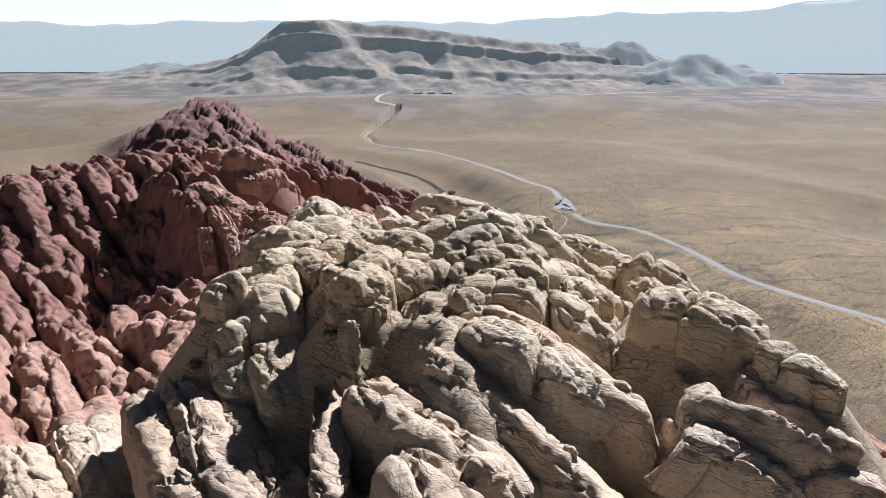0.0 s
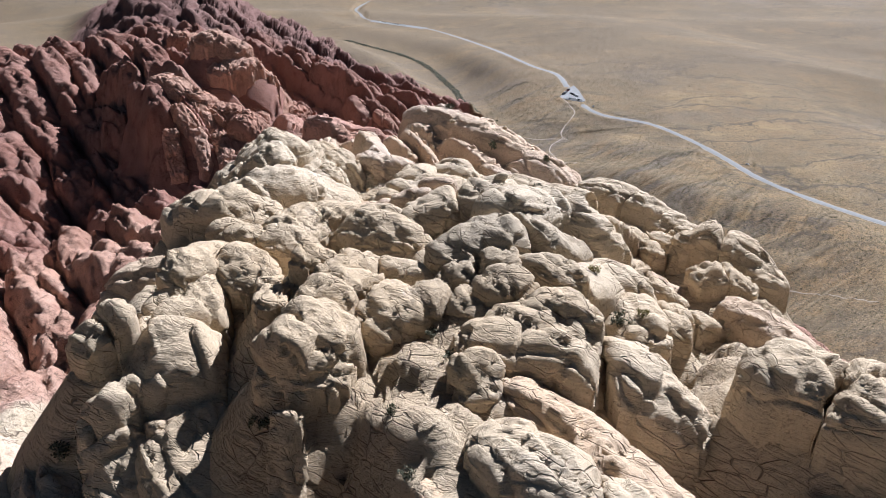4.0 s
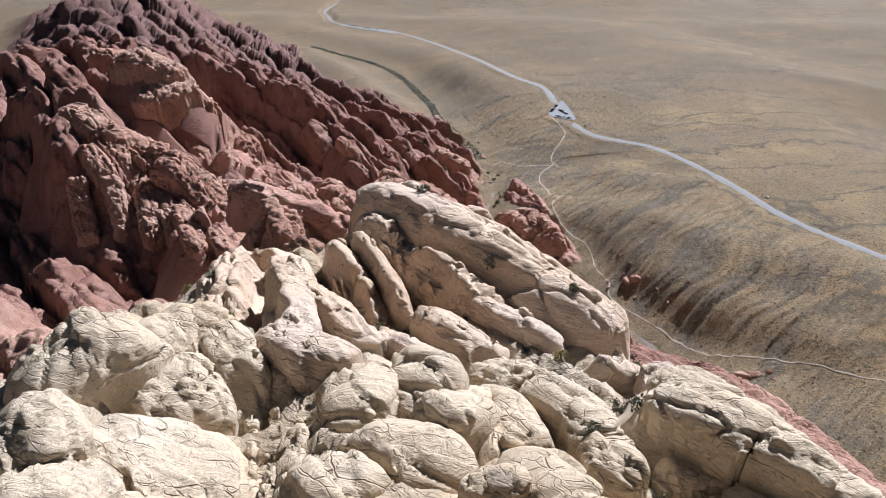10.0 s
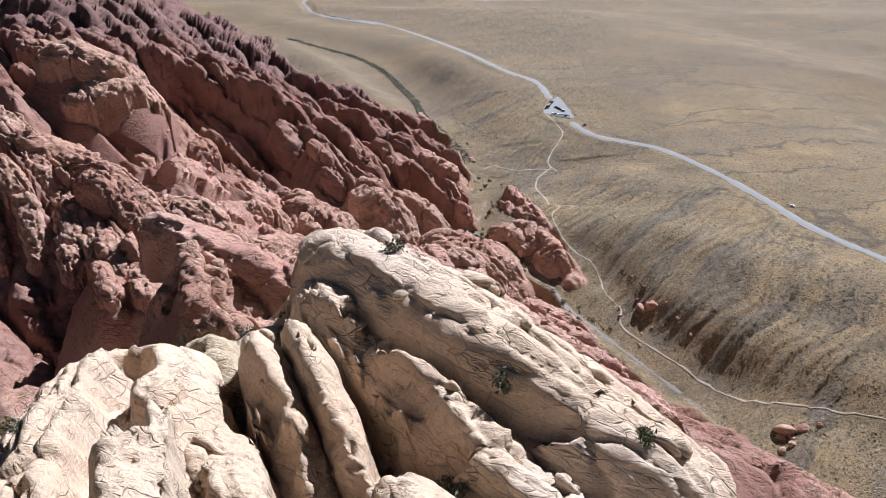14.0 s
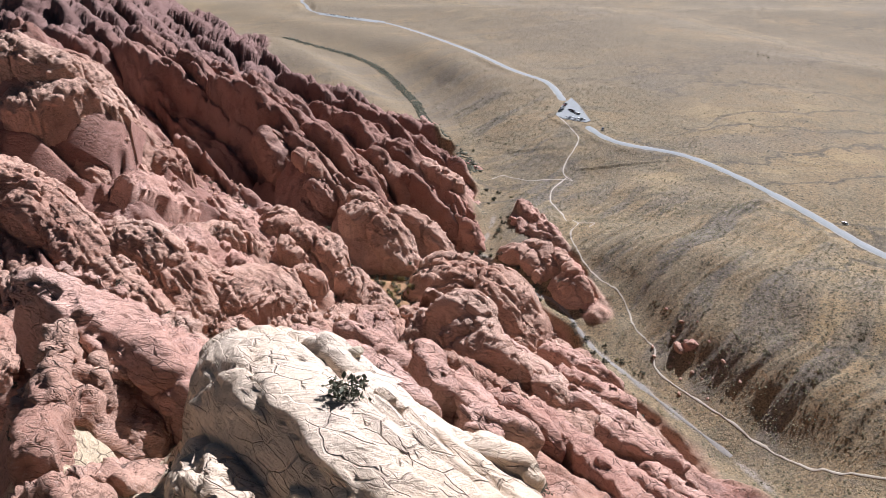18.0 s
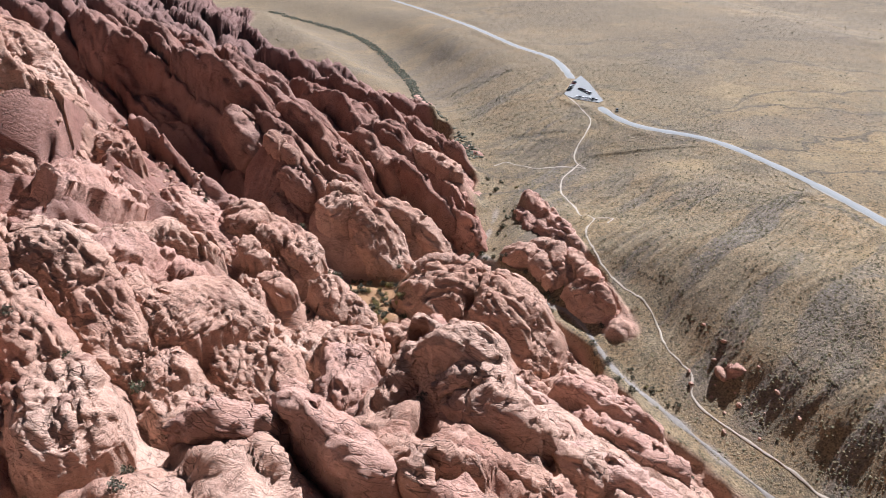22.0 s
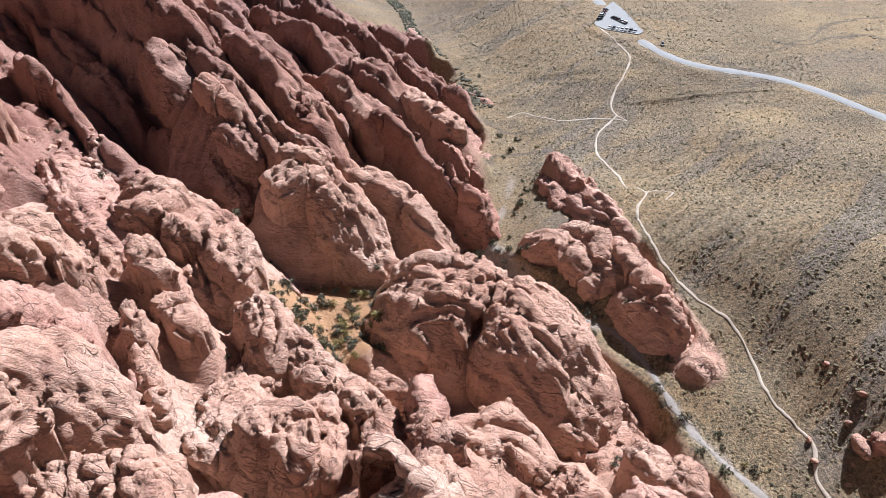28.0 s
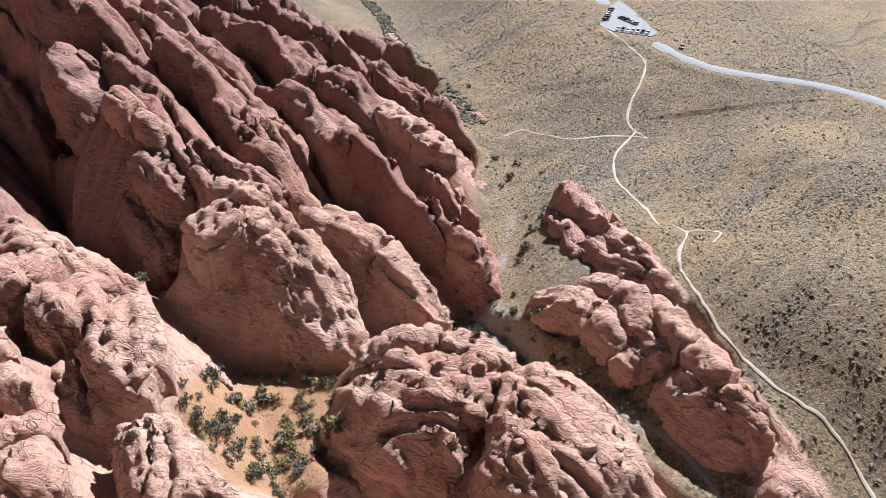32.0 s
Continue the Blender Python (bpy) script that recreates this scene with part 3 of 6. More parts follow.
mass(RED, 13.5, (-185, 579, 129.0), (-166, 563, 108.7), (-143, 510, 98.7))
mass(RED, 11.9, (-131, 524, 109.8), (-111, 490, 108.5), (-97, 460, 111.0))
mass(RED, 13.5, (-196, 568, 129.9), (-178, 550, 114.6), (-169, 531, 94.7))
mass(RED, 20.3, (-54, 396, 158.9), (-44, 386, 166.9), (-34, 382, 162.2))
mass(RED, 13.0, (-197, 548, 115.8), (-189, 530, 91.3))
mass(RED, 24.2, (-180, 597, 122.4), (-143, 565, 121.3), (-120, 548, 107.7), (-85, 506, 104.4), (-59, 466, 111.8))
mass(RED, 40.0, (-185, 655, 138.0), (-169, 675, 138.6), (-156, 693, 113.8), (-138, 692, 81.4))
mass(RED, 25.4, (-115, 559, 106.9), (-96, 554, 106.4), (-81, 534, 97), (-72, 523, 88))
mass(RED, 24.2, (-176, 664, 116.9), (-152, 646, 100.1))
mass(RED, 21.6, (-208, 672, 158.7), (-191, 674, 160.6), (-172, 673, 151.6))
mass(RED, 16.1, (-33, 356, 174.9), (-31, 369, 163.4))
mass(RED, 7.3, (-52, 399, 168.8), (-45, 380, 170.3), (-40, 364, 173.4))
mass(RED, 7.8, (-111, 470, 123.4), (-95, 440, 127.2))
mass(RED, 7.6, (-97, 470, 122.9), (-84, 440, 126.8))
mass(RED, 36.5, (-64, 542, 91.9), (-56, 557, 84.1), (-44, 548, 73.2), (-33, 526, 66.4))
mass(RED, 26.8, (-99, 604, 84.9), (-95, 650, 60.3), (-74, 631, 58.5))
mass(RED, 23.5, (-62, 524, 83.5), (-46, 496, 84.5))
mass(RED, 19.7, (-67, 652, 64.6), (-55, 672, 54.5), (-41, 648, 44.9))
mass(RED, 17.6, (29, 480, 103.1), (39, 474, 108.5), (55, 487, 84.3), (56, 467, 94.2))
mass(RED, 8.8, (20, 438, 129.4), (31, 453, 112.5), (46, 459, 95.7), (59, 462, 83.2))
mass(RED, 13.0, (10, 498, 86.6), (18, 509, 94.0), (26, 501, 108.0), (33, 494, 109.4), (37, 486, 107.6))
mass(RED, 12.2, (-34, 477, 87.5), (-19, 466, 100.4), (-7, 478, 83.7))
mass(RED, 10.3, (-2, 463, 93.0), (12, 442, 110.5))
mass(RED, 12.9, (-27, 468, 89.0), (-17, 467, 85.6))
mass(RED, 8.8, (38, 458, 102.4), (51, 456, 92.8))
mass(RED, 9.4, (12, 445, 124.8), (18, 432, 131.9), (21, 437, 115.9))
mass(RED, 8.0, (23, 487, 101.5), (32, 485, 107.0), (39, 479, 108.0))
mass(RED, 7.9, (6, 461, 109.4), (11, 445, 117.4))
mass(RED, 24.2, (-25, 691, 52.0), (-12, 695, 52.2), (0, 682, 42.9), (8, 668, 30))
mass(RED, 19.5, (-72, 668, 61.0), (-60, 668, 60.4), (-53, 660, 46.4), (-39, 627, 49.7))
mass(RED, 21.0, (13, 525, 68.0), (22, 519, 93.6), (27, 527, 86.2), (37, 537, 65.0), (48, 539, 47.4))
mass(RED, 18.2, (-22, 614, 53.8), (-16, 600, 51.4), (-22, 586, 47.3), (-21, 561, 55.5))
mass(RED, 13.1, (-58, 672, 56.2), (-39, 656, 48.6), (-30, 628, 51.4))
mass(RED, 13.4, (38, 564, 47.1), (48, 566, 41.7), (60, 553, 43.3), (74, 553, 29.7))
mass(RED, 16.8, (-85, 601, 84.4), (-76, 607, 82.2), (-71, 617, 68.3))
mass(RED, 10.8, (7, 586, 45.9), (16, 567, 53.2), (16, 547, 61.8))
mass(RED, 13.9, (81, 563, 37.2), (94, 569, 29.8), (93, 558, 29.8))
mass(RED, 12.9, (-46, 614, 54.9), (-36, 599, 57.6))
mass(RED, 13.7, (-12, 560, 60.1), (-5, 564, 59.2), (-1, 550, 59.0))
mass(RED, 8.8, (1, 575, 52.0), (5, 551, 57.3))
mass(RED, 6.4, (-50, 599, 61.9), (-44, 585, 56.9), (-34, 566, 58.9))
mass(RED, 10.8, (-7, 597, 45.0), (0, 586, 46.2))
mass(RED, 8.8, (25, 560, 61.7), (31, 545, 70.7))
mass(RED, 11.2, (-10, 601, 50.3), (-3, 596, 45.4))
mass(RED, 8.5, (14, 590, 43.4), (20, 588, 41.3))
mass(RED, 7.9, (15, 588, 43.4), (24, 587, 39.7))
mass(RED, 7.9, (-10, 683, 41.5), (-2, 682, 44.1))
mass(RED, 19.1, (-52, 648, 59.6), (-45, 661, 51.7), (-31, 632, 56.8))
mass(RED, 11.6, (24, 801, 39.2), (46, 745, 45.8))
mass(RED, 10.3, (-65, 747, 69.7), (-49, 735, 61.4))
mass(RED, 12.6, (-1, 589, 41.9), (7, 592, 36.8))
mass(RED, 10.9, (-57, 629, 63.9), (-50, 621, 60.5))
mass(RED, 9.7, (-24, 708, 55.1), (-12, 700, 54.5))
mass(RED, 4.8, (-55, 607, 57.7), (-47, 590, 53.4))


def under_masses(x, y, z):
    """The land kept below the tops of the rock masses and not far under their sides."""
    for mat, width, line, high, tint in MASSES:
        reach = width + 6
        some = np.flatnonzero((x > line[:, 0].min() - reach) & (x < line[:, 0].max() + reach) & (y > line[:, 1].min() - reach) & (y < line[:, 1].max() + reach))
        if len(some) == 0:
            continue
        px, py = x[some], y[some]
        best, crest = np.full(len(some), 1e9), np.zeros(len(some))
        for qx, qy, qz in line[::2]:
            d = np.hypot(px - qx, py - qy)
            crest = np.where(d < best, qz, crest)
            best = np.minimum(best, d)
        out = np.maximum(best - 0.42 * width, 0)
        top = crest - 0.75 * high + 1.6 * out
        low = crest - 1.5 * high - 2.0 - 1.3 * out
        z[some] = np.clip(z[some], np.minimum(low, top - 0.5), np.where(best < reach, top, 1e9))
    return z


def land(x, y):
    """Height and ground masks at plan points."""
    z = base_height(x, y)
    wob = 10 * fbm(x / 40, y / 40, 3)
    toe = np.interp(y, TOE_Y, TOE_X) + wob
    west = np.interp(y, [-400, 300, 700, 1000, 1400, 1700], [-420, -480, -650, -640, -700, -750]) + 3 * wob
    rock = smooth(toe - x, -4, 6) * smooth(x - west, -10, 25) * smooth(1600 - y, 0, 60)
    ridge = near_line(x, y, [(93, 738), (97, 708), (104, 676), (112, 639), (116, 612)])
    rock = np.maximum(rock, smooth(10 + 0.3 * wob - np.minimum(ridge, np.hypot(x - 79, y - 676)), 0, 4))
    island = smooth(26 - ridge, 0, 8)
    pale_w = np.interp(y, [0, 200, 260, 320, 345, 400], [-135, -125, -100, -88, -48, -45]) + 0.8 * wob
    pale_e = np.interp(y, [0, 250, 300, 340, 395], [130, 115, 90, 45, 8]) + 0.6 * wob
    pale = smooth(x - pale_w, -3, 4) * smooth(pale_e - x, -4, 4) * smooth(398 - y + 0.5 * wob, -3, 4)
    sand = smooth(24 - np.hypot((x - -4) * 1.15, (y - 639) * 0.85) + 8 * fbm(x / 12, y / 12, 52), 0, 6)
    rock = rock * (1 - sand)
    # lobed rock: fins along the strike, cut by joints
    c, s = math.cos(radians(STRIKE)), math.sin(radians(STRIKE))
    u, v = x * c + y * s, -x * s + y * c
    u, v = u + 7 * fbm(x / 30, y / 30, 7), v + 4.5 * fbm(x / 26, y / 26, 8)
    near = smooth(x, -190, -120) * smooth(800 - y, 0, 60)      # where single rocks stand on the land
    h = -1.0 - 5.5 * near * (1 - pale) - 4.5 * pale
    # mask of the deepened red, which also carries painted haze and shade
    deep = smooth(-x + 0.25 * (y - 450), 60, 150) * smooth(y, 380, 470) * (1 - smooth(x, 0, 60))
    slab = smooth(near_line(x, y, [(-193, 746), (-142, 658), (-95, 590), (-69, 537)]), 48, 22)
    crag = np.maximum(smooth(-x, 90, 190), smooth(y, 690, 760)) * (1 - 0.8 * slab)    # the crags: long deep fins, steep on their western side
    for su, sv, amp, seed in ((110, 30, 17.0, 5), (52, 17, 5.0, 6)):
        f1, f2, who, off = cells(u / su, v / sv, seed)
        h = h + (0.15 + 0.85 * crag) * amp * (np.sqrt(np.clip((f2 - f1) * 2.2, 0, 1)) - 0.7 - 0.75 * off + 0.3 * (who - 0.5))
    for su, sv, amp, seed in ((30, 11.0, 2.6, 2), (10, 4.0, 1.0, 3)):
        f1, f2, who, off = cells(u / su, v / sv, seed)
        h = h + amp * (np.sqrt(np.clip((f2 - f1) * 1.8, 0, 1)) - 0.6 - 0.5 * off + 0.4 * (who - 0.5))
    for su, sv, amp, seed in ((22, 14.0, 7.5, 14), (10, 7.0, 3.6, 15)):            # jointed blocks with crisp edges
        f1, f2, who, off = cells(u / su, v / sv, seed)
        h = h + amp * (0.35 + 0.15 * crag) * ((who - 0.5) * np.clip((f2 - f1) * 6, 0, 1) - 0.45 * np.exp(-((f2 - f1) / 0.11) ** 2))
    h = h + 0.6 * fbm(x / 5, y / 5, 12)
    z = z + rock * (h + 6.5 * near * island)
    k = smooth(x - toe, 20, 70)
    z = z + (1 - rock) * (1 - sand) * (base_height(x, y, 200.0) * (1 - k) + base_height(x, y, 600.0) * k - z)
    z = z - rock * carve(x, y)
    z = under_masses(x, y, z)
    # gullied slopes of the bench
    gx, gy = -0.75, -0.66
    across, along = x * gy - y * gx, x * gx + y * gy
    across = across + 14 * fbm(x / 70, y / 70, 21)
    comb = fbm(across / 12, along / 200, 22, 3)
    rills = np.abs(comb) * 4.5 + np.abs(fbm(across / 6, along / 80, 25, 2)) * 1.5
    bench = smooth(x - toe, 8, 45) * smooth(330 - x, 0, 90) * smooth(y, 200, 330) * smooth(1350 - y, 0, 120)
    bench = bench * (1 - smooth(y, 690, 800) * (1 - smooth(190 - x, 0, 60)))
    z = z + bench * (1 - 0.75 * smooth(y, 680, 750)) * (rills - 0.9) * (1 - rock)
    z = z + (1 - rock) * (0.5 * fbm(x / 18, y / 18, 31) + 3.0 * fbm(x / 260, y / 260, 33))
    d, zr = road_at(x, y)
    z = z + (zr - 0.15 - z) * smooth(16 - d, 0, 9)
    # level ground under the car parks
    z = z + (33.1 - z) * smooth(np.hypot((x - 165) / 20, (y - 926) / 36), 1.25, 1.0)
    far = near_line(x, y, [(-160, 1745), (-98, 1668), (-34, 1603)])
    z = z + (zr - 0.3 - z) * smooth(far, 24, 16)
    band = smooth(fbm(x / 60, y / 60, 41) - 0.12 * (x - toe - 70) / 60, -0.5, 0.12) * smooth(x - toe, 6, 30)
    scrub = np.clip(bench * band * (0.12 + 0.88 * smooth(comb + 0.12 * fbm(x / 9, y / 9, 46), -0.04, 0.1)), 0, 1)
    scrub = np.maximum(scrub, 0.55 * smooth(fbm(x / 150, y / 70, 47), 0.12, 0.4) * smooth(y, 700, 900) * (1 - rock))
    # darker with distance, then eased again far out to imitate pale haze
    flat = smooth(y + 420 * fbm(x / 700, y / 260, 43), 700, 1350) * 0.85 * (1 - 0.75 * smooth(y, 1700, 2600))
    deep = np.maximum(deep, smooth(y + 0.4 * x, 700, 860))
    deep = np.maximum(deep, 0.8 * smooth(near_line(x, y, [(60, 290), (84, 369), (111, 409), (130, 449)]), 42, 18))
    return z, rock, pale, scrub, flat, deep


WASH = [(198, 297), (178, 440), (153, 513), (122, 563), (107, 588), (97, 629), (81, 646), (60, 675), (53, 690), (64, 712), (73, 743), (77, 782), (65, 824), (40, 926)]


def grid_mesh(name, xs, ys):
    """One sheet of land on a grid of uneven steps, with its masks."""
    gx, gy = np.meshgrid(xs, ys)
    x, y = gx.ravel(), gy.ravel()
    z, rock, pale, scrub, flat, deep = land(x, y)
    dw = near_line(x, y, WASH) + 3 * fbm(x / 9, y / 9, 51)
    gravel = smooth(2.2 + 4 * smooth(np.hypot(x - 60, y - 675), 34, 10) - dw, 0, 3) * smooth(760 - y, 0, 40)
    rock = rock * (1 - smooth(6 + 4 * smooth(np.hypot(x - 60, y - 675), 34, 10) - dw, 0, 3))
    sand = smooth(24 - np.hypot((x - -4) * 1.15, (y - 639) * 0.85) + 8 * fbm(x / 12, y / 12, 52), 0, 6)
    n, m = len(xs), len(ys)
    me = bpy.data.meshes.new(name)
    me.vertices.add(n * m)
    me.vertices.foreach_set("co", np.stack([x, y, z], 1).astype(np.float32).ravel())
    i, j = np.meshgrid(np.arange(n - 1), np.arange(m - 1))
    a = (j * n + i).ravel()
    quads = np.stack([a, a + 1, a + n + 1, a + n], 1).astype(np.int32)
    me.loops.add(quads.size)
    me.loops.foreach_set("vertex_index", quads.ravel())
    me.polygons.add(len(quads))
    me.polygons.foreach_set("loop_start", np.arange(0, quads.size, 4, dtype=np.int32))
    me.polygons.foreach_set("use_smooth", np.ones(len(quads), dtype=bool))
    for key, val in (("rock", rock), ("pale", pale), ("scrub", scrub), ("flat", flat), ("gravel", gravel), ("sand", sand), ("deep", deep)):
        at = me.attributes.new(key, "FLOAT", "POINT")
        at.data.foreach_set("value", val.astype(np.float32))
    me.update()
    me.validate()
    return me


def steps(lo, hi, fine_lo, fine_hi, fine, grow=1.12, most=140):
    """Grid lines from lo to hi: fine in the middle, wider and wider outwards."""
    mid = list(np.arange(fine_lo, fine_hi + 0.01, fine))
    for sign, end in ((1, hi), (-1, lo)):
        q, d = (mid[-1] if sign > 0 else mid[0]), fine
        while (end - q) * sign > 0:
            d = min(d * grow, most)
            q = q + sign * d
            mid.append(q) if sign > 0 else mid.insert(0, q)
    return np.array(mid)


XS = steps(-4900, 4900, -300, 215, 1.2, 1.03)
YS = steps(-1500, 4900, 60, 900, 1.25, 1.03)
ground = new("ground", grid_mesh("ground", XS, YS))
ground.data.materials.append(GROUND)
tagged(ground, "desert ground of red and cream sandstone, soil and dry scrub", "ground", kind="structure")


# ---- rocks ----
def hash3(i, j, k, s):
    return hash2(i + 57 * k, j + 113 * k, s)


def vnoise3(p, s=0):
    i = np.floor(p)
    f = p - i
    f = f * f * (3 - 2 * f)
    t = 0
    for a in (0, 1):
        for b in (0, 1):
            for c in (0, 1):
                w = (f[:, 0] if a else 1 - f[:, 0]) * (f[:, 1] if b else 1 - f[:, 1]) * (f[:, 2] if c else 1 - f[:, 2])
                t = t + w * hash3(i[:, 0] + a, i[:, 1] + b, i[:, 2] + c, s)
    return t


def fbm3(p, s=0, octaves=4):
    t, amp = 0, 0.5
    for k in range(octaves):
        t = t + amp * (vnoise3(p, s + 13 * k) - 0.5)
        p, amp = p * 2.03 + 7.1, amp * 0.5
    return 2 * t


def cells3(p, s=0):
    """Cells in space: distances to the nearest two hearts, a number for the cell, and a slope across it."""
    i = np.floor(p)
    f1, f2, who, tilt = np.full(len(p), 9.0), np.full(len(p), 9.0), np.zeros(len(p)), np.zeros(len(p))
    for a in (-1, 0, 1):
        for b in (-1, 0, 1):
            for c in (-1, 0, 1):
                u, v, w = i[:, 0] + a, i[:, 1] + b, i[:, 2] + c
                h1, h2, h3 = hash3(u, v, w, s), hash3(u, v, w, s + 3), hash3(u, v, w, s + 6)
                dx, dy, dz = p[:, 0] - u - h1, p[:, 1] - v - h2, p[:, 2] - w - h3
                d = np.sqrt(dx * dx + dy * dy + dz * dz)
                near = d < f1
                f2 = np.where(near, f1, np.minimum(f2, d))
                who = np.where(near, (h1 * 7.31 + h2 * 3.77) % 1.0, who)
                tilt = np.where(near, dx * np.sign(h2 - 0.5) * (0.4 + h3) + dy * np.sign(h3 - 0.5) * (0.4 + h1) + dz * (h1 - 0.5), tilt)
                f1 = np.where(near, d, f1)
    return f1, f2, who, tilt


BALLS = {}


def ball(level):
    """Points and faces of a round of triangles."""
    if level not in BALLS:
        bm = bmesh.new()
        bmesh.ops.create_icosphere(bm, subdivisions=level, radius=1.0)
        bm.verts.ensure_lookup_table()
        BALLS[level] = (np.array([v.co[:] for v in bm.verts]), np.array([[v.index for v in f.verts] for f in bm.faces], dtype=np.int32))
        bm.free()
    return BALLS[level]


def mesh_of(name, co, tris, mat, smooth_faces=True):
    me = bpy.data.meshes.new(name)
    me.vertices.add(len(co))
    me.vertices.foreach_set("co", co.astype(np.float32).ravel())
    k = tris.shape[1]
    me.loops.add(tris.size)
    me.loops.foreach_set("vertex_index", tris.astype(np.int32).ravel())
    me.polygons.add(len(tris))
    me.polygons.foreach_set("loop_start", np.arange(0, tris.size, k, dtype=np.int32))
    me.polygons.foreach_set("use_smooth", np.full(len(tris), smooth_faces))
    me.update()
    me.validate()
    me.materials.append(mat)
    return me


ROCKS = []


POTHOLES = [(2, 229, 214, 3.4, 2.6), (3, 120, 227, 1.3, 1.0), (56, 108, 223, 4.0, 2.2), (25, 460, 116, 4.5, 4.0)]   # place, reach, depth


def weather(co, width, mat):
    """Swelling, blocks cut by joints, beds that stand out and grain, in world place, so that neighbours agree."""
    rough = 0.45 if mat is PALE else 1.0
    c, d = math.cos(radians(STRIKE)), math.sin(radians(STRIKE))
    flow = np.stack([co[:, 0] * c + co[:, 1] * d, -co[:, 0] * d + co[:, 1] * c, co[:, 2]], 1)
    size = max(3.5, min(9.0, width * 0.6))
    wob = np.stack([fbm3(co / size, 31, 3), fbm3(co / size + 40, 32, 3), fbm3(co / size + 80, 33, 3)], 1)
    move = 0.045 * min(width, 18) * fbm3(co / (size * 1.5), 60, 3)
    for w, step, slope, cut, warp, seed, lo in ((size * 1.25, 0.01 + 0.09 * rough, 0.13 * rough, 0.9, 0.3, 40, -0.3), (3.4, 0.015 + 0.13 * rough, 0.24 * rough, 0.5, 0.3, 44, 0.14 - 0.4 * rough)):
        f1, f2, who, tilt = cells3((flow + wob * w * warp) / (w * np.array([1.9, 0.75, 0.8])), seed)
        some = smooth(fbm3(co / 13, seed + 3, 2), lo - 0.12, lo + 0.12)
        move = move + some * (w * (step * (who - 0.5) + slope * tilt) * np.clip((f2 - f1) * 8, 0, 1) - cut * np.exp(-((f2 - f1) / 0.06) ** 2))
    bed = (co @ BED + 3.0 * wob[:, 0]) / 1.9
    ledge = bed - np.floor(bed)
    return move + 0.13 * (ledge ** 2 - 0.4) * smooth(fbm3(co / 12, 91, 2), 0.05, 0.35) + (0.08 + 0.32 * rough) * fbm3(co / 2.0, 70, 3)


def ring_normals(co, quads):
    fn = np.cross(co[quads[:, 2]] - co[quads[:, 0]], co[quads[:, 3]] - co[quads[:, 1]])
    nor = np.zeros(co.shape)
    for k in range(4):
        np.add.at(nor, quads[:, k], fn)
    return nor / np.maximum(np.linalg.norm(nor, axis=1), 1e-9)[:, None]


